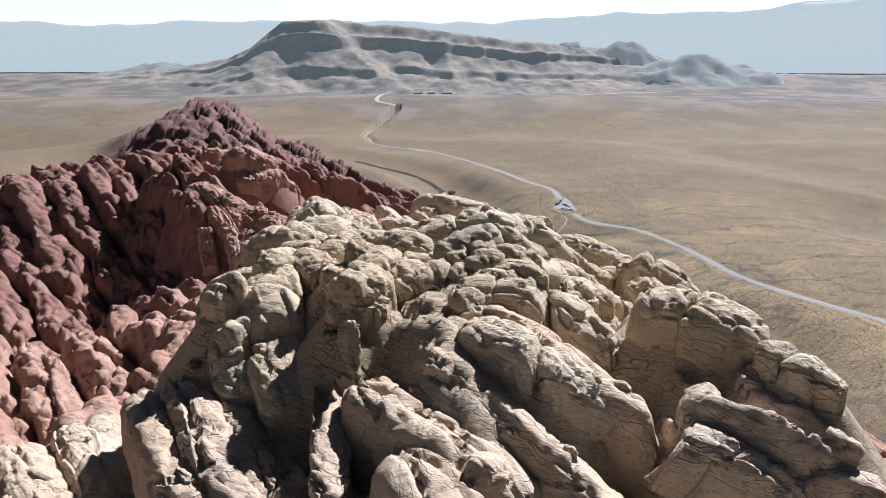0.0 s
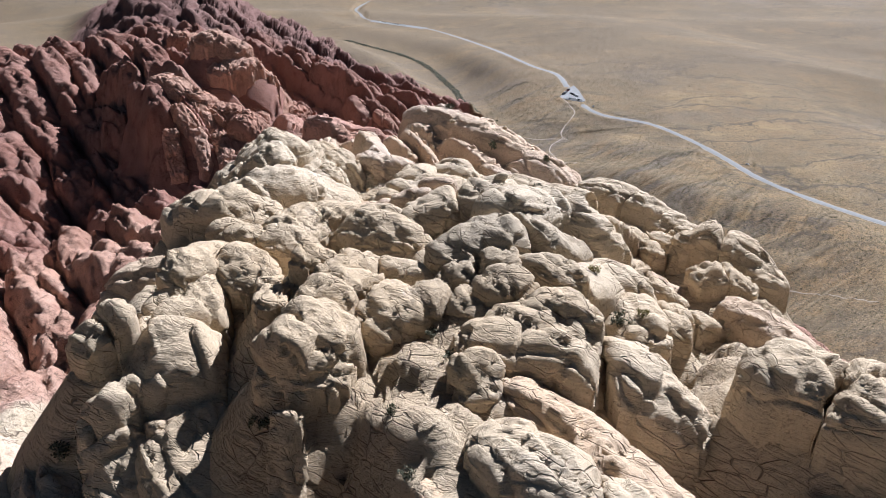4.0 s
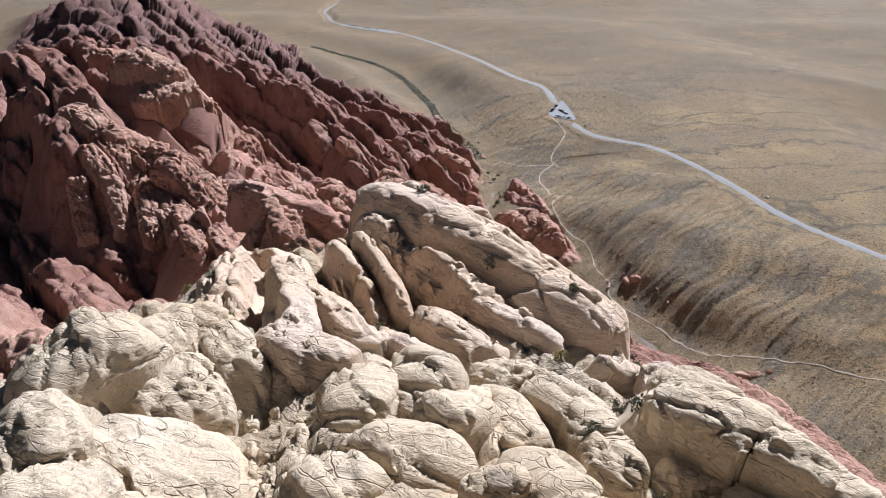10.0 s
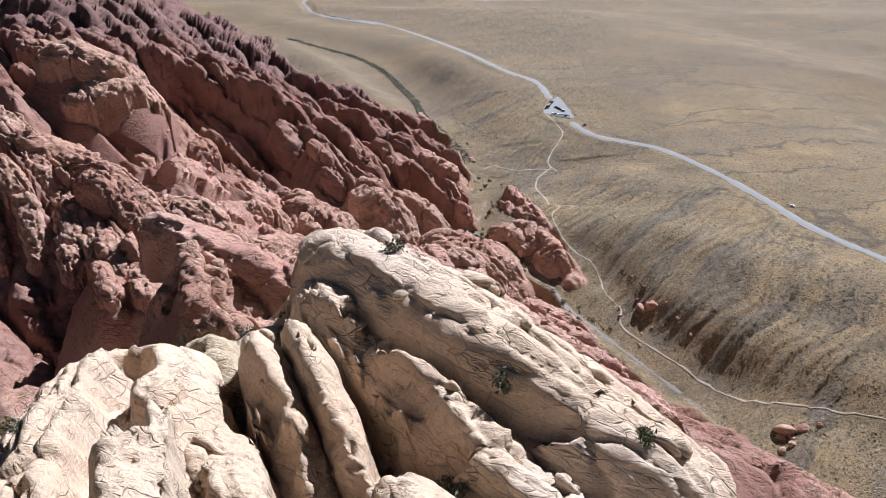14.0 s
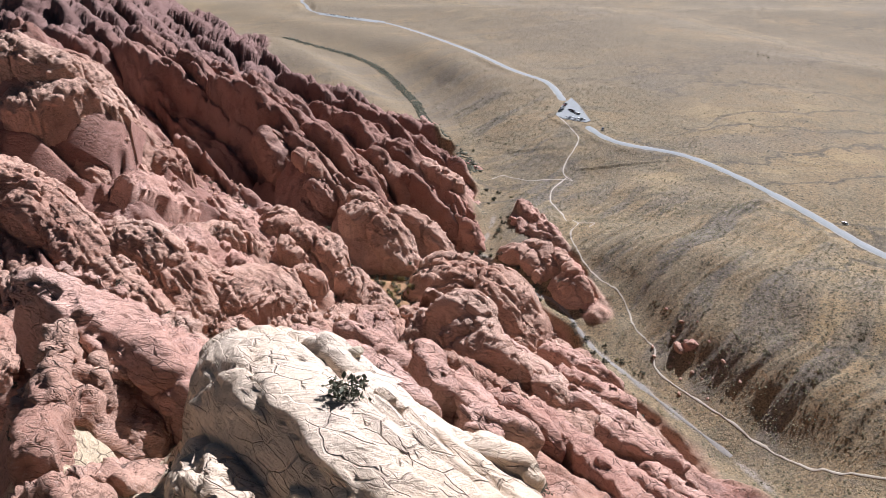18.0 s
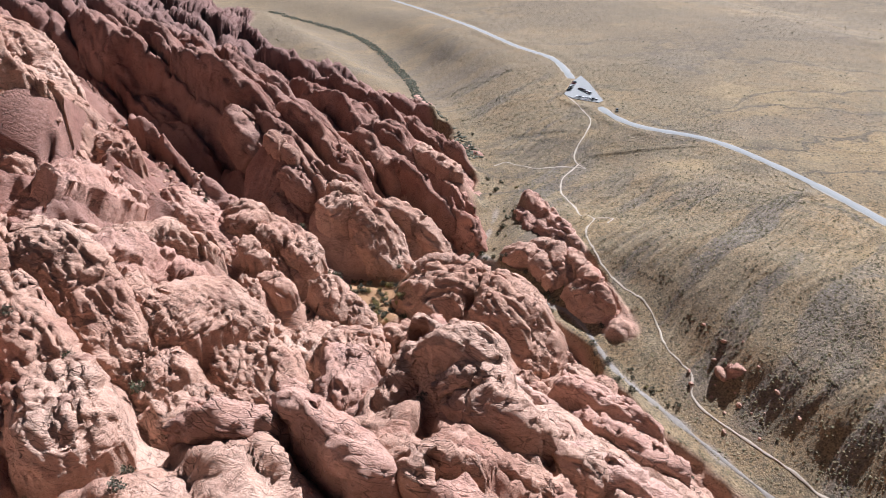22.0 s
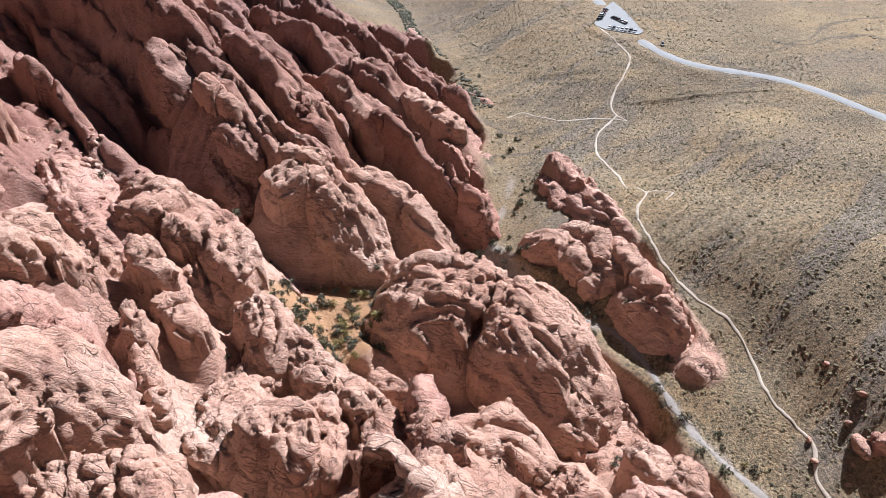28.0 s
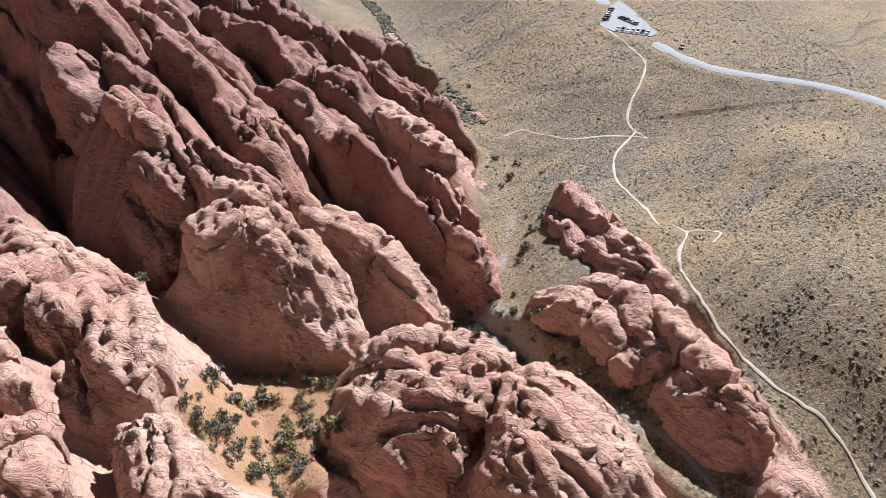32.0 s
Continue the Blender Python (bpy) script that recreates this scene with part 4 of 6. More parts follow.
def block(name, mat, mid, turn, length, width, high, rng, fine, shear):
    """A joint-cut rock mass: a rounded top on steep sides that go down into the land."""
    rough = 0.35 if mat is PALE else 1.0
    nu = int(np.clip(length / fine, 11, 120))
    nv = int(np.clip(width * 1.3 / fine, 11, 84))
    s, t = np.meshgrid(np.sin(np.linspace(-1, 1, nu) * math.pi / 2), np.sin(np.linspace(-1, 1, nv) * math.pi / 2), indexing="ij")
    pu = np.where(s < 0, rng.uniform(1.7, 3.0), rng.uniform(1.7, 3.0))
    flip = -1 if turn[1][0] * 0.78 + turn[1][1] * 0.62 > 0 else 1      # the steep side looks west
    u, v = s * np.sqrt(1 - t * t * 0.35), t * np.sqrt(1 - s * s * 0.3)
    skew = -flip * rng.uniform(0.25, 0.5)
    lift = 1 + rough * (0.12 * np.sin(s * rng.uniform(3, 6) + rng.uniform(0, 6)) * (1 - t * t) + 0.06 * np.sin(s * rng.uniform(8, 12) + rng.uniform(0, 6)))
    z = lift * np.clip(1 - np.abs(s) ** pu, 0, 1) ** 0.5 * np.clip(1 - np.abs(t + skew * (1 - t * t)) ** rng.uniform(1.8, 2.6), 0, 1) ** 0.5
    # joints across and along, wandering
    slot = 0
    for k in range(max(1, int(length / max(7.0, width * 0.8)))):
        at, lean, run = rng.uniform(-0.8, 0.8), rng.uniform(-0.5, 0.5) * width / length, rng.uniform(0, 9)
        line = (s - at - lean * t) * length / 2 + 0.05 * width * np.sin(t * 4 + run)
        slot = np.maximum(slot, np.exp(-(line / (0.7 * fine)) ** 2) * rng.uniform(0.3, 1.0) * np.clip(1.3 - np.abs(t - rng.uniform(-0.6, 0.6)), 0, 1))
    for k in range(max(0, int(width / 7.0))):
        at, lean, run = rng.uniform(-0.7, 0.7), rng.uniform(-0.25, 0.25), rng.uniform(0, 9)
        line = (t - at - lean * s) * width / 2 + 0.05 * width * np.sin(s * 3 + run)
        slot = np.maximum(slot, np.exp(-(line / (0.8 * fine)) ** 2) * rng.uniform(0.5, 1.3) * np.clip(1.2 - np.abs(s - rng.uniform(-0.7, 0.7)), 0, 1))
    q = np.stack([u * length / 2 + shear * v * width / 2, v * width / 2, z * high - slot * min(1.9, 0.12 * width)], 2)
    # skirt: the outer ring again, lower and wider
    ring = [(i, 0) for i in range(nu)] + [(nu - 1, j) for j in range(1, nv)] + [(i, nv - 1) for i in range(nu - 2, -1, -1)] + [(0, j) for j in range(nv - 2, 0, -1)]
    edge = np.array([q[a] for a in ring])
    rows = [q.reshape(-1, 3)]
    for k, (down, wide) in enumerate(((0.35, 1.05), (1.0, 1.12))):
        rows.append(edge * np.array([1 + (wide - 1) * 0.5, wide, 1]) - np.array([0, 0, down * (high * 0.9 + 5)]))
    q = np.concatenate(rows)
    n, m = nu * nv, len(ring)
    idx = np.arange(n).reshape(nu, nv)
    quads = [np.stack([idx[:-1, :-1], idx[1:, :-1], idx[1:, 1:], idx[:-1, 1:]], 2).reshape(-1, 4)]
    top = np.array([a * nv + b for a, b in ring])
    for k in range(2):
        low = n + k * m + np.arange(m)
        quads.append(np.stack([top, low, np.roll(low, -1), np.roll(top, -1)], 1))
        top = low
    quads = np.concatenate(quads)
    co = q @ turn + mid
    nor = ring_normals(co, quads)
    move = weather(co, width, mat)
    for px, py, pz, reach, depth in POTHOLES:
        move = move - depth * np.exp(-(np.linalg.norm(co - [px, py, pz], axis=1) / reach) ** 4)
    co = co + nor * move[:, None]
    co[:, 2] -= carve(co[:, 0], co[:, 1])
    return mesh_of(name, co - mid, quads, mat)


BED = np.array([0.42, 0.38, 0.83])            # across the beds
BED = BED / np.linalg.norm(BED)


def rock(mat, a, b, width, high=0.0, tint=(1, 1, 1), wide=1.18):
    """A weathered sandstone mass whose crest runs from a to b."""
    k = len(ROCKS)
    rng = random.Random(k * 7 + 1)
    a, b = np.array(a, float), np.array(b, float)
    width = width * wide
    along = b - a
    flat = np.linalg.norm(along)
    length = max(flat + 0.6 * width, width * 1.02)
    high = high or min(width * (rng.uniform(0.3, 0.4) if mat is PALE else rng.uniform(0.45, 0.6)), 11.0)
    shear = rng.uniform(-0.45, 0.45)
    x = along / flat if flat > 0.5 else np.array([1.0, 0, 0])
    if abs(x[2]) > 0.8:
        x = np.array([x[0], x[1], 0.8 * np.sign(x[2])])
        x = x / np.linalg.norm(x)
    side = np.cross([0, 0, 1], x)
    side = side / np.linalg.norm(side)
    up = np.cross(x, side)
    turn = np.array([x, side, up])
    mid = (a + b) / 2 - up * high
    name = "sandstone_fin" if length > 2.2 * width else ("sandstone_dome" if width > 9 else "sandstone_outcrop")
    near = a[1] < 420
    fine = 0.55 if near else (0.75 if a[1] < 760 else 1.4)
    base = new(name, block(name, mat, mid, turn, length, width, high, rng, fine, shear))
    base.location = mid
    shade = 0.72 if mat is RED and mid[1] + 0.4 * mid[0] > 700 and mid[0] < 30 else 1.0            # far wall rocks toned darker
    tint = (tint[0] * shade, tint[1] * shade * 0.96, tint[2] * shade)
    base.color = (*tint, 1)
    for k in range(int(min(5, width * length / (150 if mat is PALE else 70)))):                  # slabs and knobs that stand out of it
        u, v, w = rng.uniform(-0.4, 0.4) * length, rng.uniform(-0.36, 0.36) * width, width * rng.uniform(0.16, 0.27)
        at = mid + x * (u + shear * v) + side * v + up * (high * (1 - (2 * v / width) ** 2) ** 0.5 * (1 - (2 * u / length) ** 2) ** 0.5 - 0.42 * w)
        yaw = rng.uniform(-0.5, 0.5)
        spin = np.array([[math.cos(yaw), math.sin(yaw), 0], [-math.sin(yaw), math.cos(yaw), 0], [0, 0, 1]])
        slab = new("slab", block("slab", mat, at, spin @ turn, w * rng.uniform(1.3, 2.6), w, w * rng.uniform(0.4, 0.55), rng, fine, rng.uniform(-0.4, 0.4)))
        slab.parent, slab.location, slab.color = base, at - mid, (*tint, 1)
    tone = "cream" if mat is PALE else "red"
    form = {"sandstone_fin": "long weathered fin of %s sandstone cut by joints", "sandstone_dome": "rounded dome of %s sandstone with cracked beds",
            "sandstone_outcrop": "small worn outcrop of %s sandstone on the slope"}[name] % tone
    tagged(base, form, "rock", "%s rocks of the ridge" % tone)
    ROCKS.append(base)
    return base


def lobe(name, mat, line, lo, hi, open_lo, open_hi, width, high, rng, fine, at):
    """One rounded block of a mass: the stretch of its crest from lo to hi metres, with steep sides that go down into the land."""
    run = np.concatenate([[0], np.cumsum(np.linalg.norm(np.diff(line[:, :2], axis=0), axis=1))])
    length = hi - lo
    nu, nv = int(np.clip(1.25 * length / fine, 13, 110)), int(np.clip(1.45 * width / fine, 13, 90))
    s, t = np.meshgrid(np.sin(np.linspace(-1, 1, nu) * math.pi / 2), np.sin(np.linspace(-1, 1, nv) * math.pi / 2), indexing="ij")
    u, v = s * np.sqrt(1 - t * t * np.where(s < 0, 0.42 if open_lo else 0.12, 0.42 if open_hi else 0.12)), t * np.sqrt(1 - s * s * np.where(s < 0, 0.4 if open_lo else 0.1, 0.4 if open_hi else 0.1))
    power = np.where(s < 0, 2.3 if open_lo else 5.5, 2.3 if open_hi else 5.5)
    lean = rng.uniform(-0.3, 0.3)
    skew = rng.uniform(0.05, 0.3)                   # steep to the west
    fall = np.clip(1 - np.abs(s) ** power, 0, 1) ** 0.5 * np.clip(1 - np.abs(t + skew * (1 - t * t)) ** (rng.uniform(2.1, 3.0) if mat is PALE else rng.uniform(2.4, 4.2)), 0, 1) ** 0.55
    m = lo + (u + 1) / 2 * length + lean * v * min(width, length) / 2
    slot, deep = 0, min(2.4, 0.13 * width) if mat is RED else min(1.1, 0.07 * width)
    for k in range(int(width / (4.5 if mat is RED else 8.0))):                 # joints along the mass
        where, slant, turn = rng.uniform(-0.75, 0.75), rng.uniform(-0.3, 0.3), rng.uniform(0, 9)
        off = (t - where - slant * s) * width / 2 + 0.05 * width * np.sin(s * 3 + turn)
        slot = np.maximum(slot, np.exp(-(off / (0.75 * fine)) ** 2) * rng.uniform(0.4, 1.0) * np.clip(1.5 - 1.3 * np.abs(s - rng.uniform(-0.7, 0.7)), 0, 1))
    for k in range(int(length / (6.5 if mat is RED else 9.0))):                # and across it
        where, slant, turn = rng.uniform(-0.85, 0.85), rng.uniform(-0.5, 0.5) * width / length, rng.uniform(0, 9)
        off = (s - where - slant * t) * length / 2 + 0.06 * width * np.sin(t * 4 + turn)
        slot = np.maximum(slot, np.exp(-(off / (0.7 * fine)) ** 2) * rng.uniform(0.3, 0.9) * np.clip(1.3 - 1.2 * np.abs(t - rng.uniform(-0.7, 0.7)), 0, 1))
    inside = np.clip(m, 0, run[-1])
    x, y, z = (np.interp(inside, run, line[:, k]) for k in range(3))
    ahead = np.clip(inside + 2.0, 0, run[-1]), np.clip(inside - 2.0, 0, run[-1])
    tx, ty = (np.interp(ahead[0], run, line[:, k]) - np.interp(ahead[1], run, line[:, k]) for k in range(2))
    n = np.maximum(np.hypot(tx, ty), 1e-6)
    tx, ty = tx / n, ty / n
    flip = 1 if 0.5 * np.mean(tx) > 0.6 * np.mean(ty) else -1
    over, side = m - inside, -flip * v * width / 2
    q = np.stack([x + tx * over - ty * side, y + ty * over + tx * side, z - high * (1 - fall) - deep * slot], 2)
    ring = [(i, 0) for i in range(nu)] + [(nu - 1, j) for j in range(1, nv)] + [(i, nv - 1) for i in range(nu - 2, -1, -1)] + [(0, j) for j in range(nv - 2, 0, -1)]
    edge = np.array([q[a] for a in ring])
    heart = edge.mean(0)
    rows = [q.reshape(-1, 3)]
    for down, wide in ((0.3, 1.03), (1.0, 1.08)):
        rows.append((edge - heart) * np.array([wide, wide, 1]) + heart - np.array([0, 0, down * (high + 6)]))
    n, k = nu * nv, len(ring)
    idx = np.arange(n).reshape(nu, nv)
    quads = [np.stack([idx[:-1, :-1], idx[1:, :-1], idx[1:, 1:], idx[:-1, 1:]], 2).reshape(-1, 4)]
    top = np.array([a * nv + b for a, b in ring])
    for j in range(2):
        low = n + j * k + np.arange(k)
        quads.append(np.stack([top, low, np.roll(low, -1), np.roll(top, -1)], 1))
        top = low
    quads, co = np.concatenate(quads), np.concatenate(rows)
    if flip > 0:
        quads = quads[:, ::-1]
    move = weather(co, width, mat)
    for px, py, pz, reach, depth in POTHOLES:
        move = move - depth * np.exp(-(np.linalg.norm(co - [px, py, pz], axis=1) / reach) ** 4)
    co = co + ring_normals(co, quads) * move[:, None]
    return mesh_of(name, co - at, quads, mat)


def raise_mass(mat, width, line, high, tint):
    """A sandstone mass of one or more rounded blocks along its crest, parted by open joints."""
    rng = random.Random(len(ROCKS) * 7 + 3)
    whole = np.sum(np.linalg.norm(np.diff(line[:, :2], axis=0), axis=1))
    lo, hi = -0.32 * width, whole + 0.32 * width
    count = int(np.clip(max(2 if width > 6 and whole > 0.5 * width else 1, round((hi - lo) / ((1.6 if mat is PALE else 2.1) * width))), 1, 5))
    cuts = [lo] + [lo + (hi - lo) * (k + rng.uniform(-0.22, 0.22)) / count for k in range(1, count)] + [hi]
    name = "sandstone_fin" if whole > 1.5 * width else ("sandstone_dome" if width > 9 else "sandstone_outcrop")
    at = line[len(line) // 2] - np.array([0, 0, high])
    fine = 0.5 if at[1] < 300 else (0.6 if at[1] < 620 else 0.9)
    base = None
    for k in range(count):
        wide = width * (1 if count == 1 else rng.uniform(0.86, 1.1))
        me = lobe(name if base is None else "block", mat, line, cuts[k] - 0.02 * width, cuts[k + 1] + 0.02 * width, k == 0, k == count - 1, wide, high * (1 if count == 1 else rng.uniform(0.9, 1.1)), rng, fine, at)
        ob = new(name if base is None else "block", me)
        ob.color = (*tint, 1)
        if base is None:
            base, ob.location = ob, at
        else:
            ob.parent = base
    tone = "cream" if mat is PALE else "red"
    form = {"sandstone_fin": "long weathered fin of %s sandstone cut by joints", "sandstone_dome": "rounded dome of %s sandstone with cracked beds",
            "sandstone_outcrop": "small worn outcrop of %s sandstone on the slope"}[name] % tone
    tagged(base, form, "rock", "%s rocks of the ridge" % tone)
    ROCKS.append(base)


for kept in MASSES:
    raise_mass(*kept)


# further rocks: tone, both ends of the crest, width, height
rock(PALE, (-11, 350, 189), (20, 303, 189), 14, 8, (1.06, 1.05, 1.05), 1)
rock(PALE, (-13, 335, 191), (2, 300, 188), 8, 8, (1.06, 1.05, 1.05), 1)
rock(PALE, (-27, 298, 202), (-18, 259, 205), 9.0)
rock(PALE, (-28, 309, 187), (-11, 300, 185), 11.8)
rock(PALE, (-23, 268, 203), (-13, 258, 206), 9.8)
rock(PALE, (-17, 300, 189), (-8, 282, 191), 7.8)
rock(PALE, (5, 298, 187), (18, 280, 189), 8.9)
rock(PALE, (16, 306, 186), (34, 290, 185), 8.3)
rock(PALE, (17, 275, 189), (38, 254, 190), 8.8)
rock(PALE, (-6, 289, 187), (7, 277, 189), 5.4)
rock(PALE, (-71, 229, 206), (-52, 219, 210), 16, 14, (1.0, 0.96, 0.86), 1)
rock(PALE, (-41, 330, 189), (-31, 287, 196), 31, 13, (1.06, 1.04, 1.03), 1)
rock(PALE, (14, 127, 226), (52, 97, 206), 12, 6, (1.05, 1.02, 0.96), 1)
rock(PALE, (3, 112, 223), (34, 85, 204), 11, 5, (1.05, 1.02, 0.96), 1)
rock(PALE, (-62, 186, 212), (-40, 182, 216), 27, 16, (1.0, 0.99, 0.95), 1)
rock(PALE, (-24, 193, 217), (-6, 201, 218), 17, 12, (1, 0.98, 0.93), 1)
rock(PALE, (-7, 365, 194), (44, 298, 191), 25, 11, (1.06, 1.05, 1.05), 1)
rock(PALE, (-20, 333, 189), (-6, 300, 186), 9.5, 8, (1.06, 1.05, 1.05), 1)
rock(PALE, (65, 241, 193), (95, 201, 177), 16, 11, (1, 0.95, 0.86), 1)
rock(RED, (39, 743, 45), (62, 688, 26), 19, 20, (0.95, 0.9, 0.88), 1)
rock(RED, (11, 762, 53), (47, 707, 32), 12, 14, (0.92, 0.86, 0.84), 1)
rock(RED, (-36, 773, 60), (-3, 722, 45), 16, 18, (0.9, 0.82, 0.8), 1)
rock(RED, (94, 735, 34), (108, 678, 35), 14, 16, (1.05, 1.02, 1), 1)
rock(RED, (104, 682, 34), (116, 610, 25), 18, 18, (1.02, 0.97, 0.94), 1)
rock(PALE, (-12, 111, 217), (12, 90, 214), 14.5)
rock(PALE, (-3, 94, 214), (4, 80, 213), 15.8)
rock(PALE, (9, 89, 215), (29, 107, 195), 7.1)
rock(PALE, (-24, 135, 212), (-17, 89, 209), 6.2)
rock(PALE, (-59, 143, 206), (-35, 100, 203), 14.5)
rock(PALE, (-68, 137, 200), (-44, 100, 202), 11.5)
rock(PALE, (-123, 201, 152), (-94, 163, 152), 18.2)
rock(PALE, (-138, 188, 152), (-114, 160, 154), 16.4)
rock(PALE, (52, 107, 219), (68, 99, 216), 15.8)
rock(PALE, (48, 98, 215), (61, 93, 209), 11.7)
rock(PALE, (65, 95, 210), (74, 92, 208), 9.1)
rock(PALE, (60, 175, 208), (66, 161, 209), 9.2)
rock(PALE, (-15, 194, 218), (-3, 187, 226), 5.3)
rock(PALE, (-3, 198, 223), (3, 194, 225), 4.0)
rock(PALE, (54, 279, 184), (67, 252, 188), 10.5)
rock(PALE, (44, 211, 196), (51, 191, 202), 8.3)
rock(PALE, (66, 291, 169), (70, 254, 187), 8.2)
rock(PALE, (46, 283, 182), (62, 284, 172), 6.2)
rock(RED, (-113, 512, 117), (-81, 470, 110), 12.8)
rock(RED, (23, 516, 94), (45, 503, 90), 11.6)
rock(RED, (45, 448, 108), (65, 368, 135), 8.2)
rock(RED, (55, 420, 115), (78, 368, 132), 6.0)
rock(RED, (70, 517, 63), (90, 487, 71), 9.7)
rock(RED, (73, 422, 106), (84, 389, 117), 7.0)
rock(RED, (-7, 379, 181), (4, 369, 185), 8.0)
rock(RED, (7, 364, 186), (13, 355, 186), 3.8)
rock(RED, (13, 381, 177), (16, 367, 180), 4.3)
rock(RED, (22, 427, 134), (35, 409, 130), 7.9)
rock(RED, (34, 425, 128), (48, 415, 121), 8.5)
rock(RED, (59, 472, 93), (92, 460, 75), 10.0)
rock(RED, (20, 360, 181), (28, 358, 179), 4.2)
rock(RED, (66, 435, 106), (83, 424, 103), 8.0)
rock(RED, (19, 368, 177), (21, 355, 181), 3.5)
rock(RED, (-6, 453, 132), (9, 432, 135), 8.7)
rock(RED, (-86, 574, 98), (-66, 597, 71), 20.3)
rock(RED, (-6, 520, 89), (-3, 502, 86), 8.7)
rock(RED, (42, 499, 94), (67, 503, 69), 7.9)
rock(RED, (75, 545, 53), (97, 522, 52), 13.3)
rock(RED, (-126, 635, 102), (-112, 660, 77), 21.8)
rock(RED, (32, 506, 97), (46, 501, 89), 14.2)
rock(RED, (-1, 517, 90), (-6, 498, 87), 12.8)
rock(RED, (-17, 504, 86), (-21, 496, 83), 11.6)
rock(RED, (-65, 597, 68), (-47, 564, 67), 13.9)
rock(RED, (-27, 450, 129), (-12, 445, 132), 7.9)
rock(RED, (-105, 693, 62), (-70, 640, 61), 22.6)
rock(RED, (-32, 675, 21), (-6, 635, 20), 8.6)
rock(RED, (26, 574, 61), (28, 560, 64), 7.0)
rock(RED, (-59, 732, 44), (-42, 710, 34), 19.3)
rock(RED, (-37, 668, 34), (-5, 633, 20), 8.7)
rock(RED, (86, 678, 27), (96, 668, 28), 9.5)
rock(RED, (92, 723, 29), (106, 678, 31), 17.9)
rock(RED, (87, 732, 27), (89, 701, 28), 10.7)
rock(RED, (-17, 832, 41), (33, 754, 25), 18.5)
rock(RED, (0, 798, 41), (39, 741, 23), 18.1)
rock(RED, (55, 785, 21), (71, 746, 16), 24.3)
rock(RED, (11, 822, 42), (61, 787, 20), 17.0)
rock(RED, (-41, 793, 55), (-8, 760, 43), 17.7)
rock(RED, (-50, 729, 56), (-39, 715, 49), 13.1)
rock(RED, (-34, 730, 57), (-8, 723, 44), 13.1)
rock(RED, (-89, 776, 76), (-73, 752, 59), 17.5)
rock(RED, (55, 869, 18), (74, 825, 22), 18.8)
rock(RED, (-13, 1036, 7), (15, 929, 12), 17.9)
rock(RED, (24, 1054, -4), (46, 920, 15), 18.2)
rock(RED, (-34, 906, 39), (-2, 842, 40), 14.7)
rock(RED, (132, 640, 23), (132, 618, 19), 9.0)
rock(RED, (149, 576, 23), (152, 576, 27), 8.1)
rock(RED, (-70, 427, 167), (-22, 385, 169), 14.1)



# ---- road, car park, trails ----
def plain_material(name, colours, scale, rough=0.9, bump=0.03, metal=0.0):
    m, tree, bsdf = material(name)
    g = Net(tree)
    geo = g.node("ShaderNodeNewGeometry")
    n = g.noise(geo.outputs["Position"], scale, 6, 0.65)
    wide = g.noise(geo.outputs["Position"], scale * 0.07, 3)
    c = g.ramp(n, [(0.3, colours[0]), (0.68, colours[1])])
    g.link(g.mix(g.step(wide, 0.4, 0.65, 0, 0.5), c, colours[2]), bsdf.inputs["Base Color"])
    bsdf.inputs["Roughness"].default_value, bsdf.inputs["Metallic"].default_value = rough, metal
    if bump:
        g.link(g.bump(n, bump, 0.8), bsdf.inputs["Normal"])
    return m


ASPHALT = plain_material("worn_asphalt", [(0.19, 0.192, 0.188), (0.27, 0.27, 0.26), (0.23, 0.23, 0.223)], 1.5)
DUST = plain_material("trodden_dust", [(0.38, 0.31, 0.23), (0.50, 0.42, 0.33), (0.43, 0.35, 0.26)], 0.9)
VERGE = plain_material("gravel_verge", [(0.26, 0.235, 0.20), (0.36, 0.325, 0.28), (0.30, 0.27, 0.23)], 1.1)
BANK = plain_material("dark_bank", [(0.10, 0.09, 0.08), (0.16, 0.14, 0.12), (0.13, 0.12, 0.10)], 0.05)


def strip(name, line, width, lift, mat, label, drape=None, vary=0.0):
    """A flat band along a line, laid on the land."""
    line = np.asarray(line)
    d = np.gradient(line, axis=0)
    d = d / np.maximum(np.linalg.norm(d, axis=1), 1e-6)[:, None]
    side = np.stack([-d[:, 1], d[:, 0]], 1)
    w = width / 2 * (1 + vary * 2 * (vnoise(line[:, 0] / 6, line[:, 1] / 6, 77) - 0.5))
    rows = []
    for k in (-1, -0.34, 0.34, 1):
        p = line + side * (w * k)[:, None]
        z = drape(p[:, 0], p[:, 1]) if drape else land(p[:, 0], p[:, 1])[0]
        rows.append(np.column_stack([p, z + lift - (0.12 if abs(k) == 1 else 0)]))
    n = len(line)
    co = np.concatenate(rows)
    i = np.arange(n - 1)
    quads = np.concatenate([np.stack([r * n + i, r * n + i + 1, (r + 1) * n + i + 1, (r + 1) * n + i], 1) for r in range(3)])
    ob = new(name, mesh_of(name, co, quads[:, ::-1], mat))
    return tagged(ob, label, name.split("_")[-1], kind="structure")


def road_drape(x, y):
    return road_height(y)


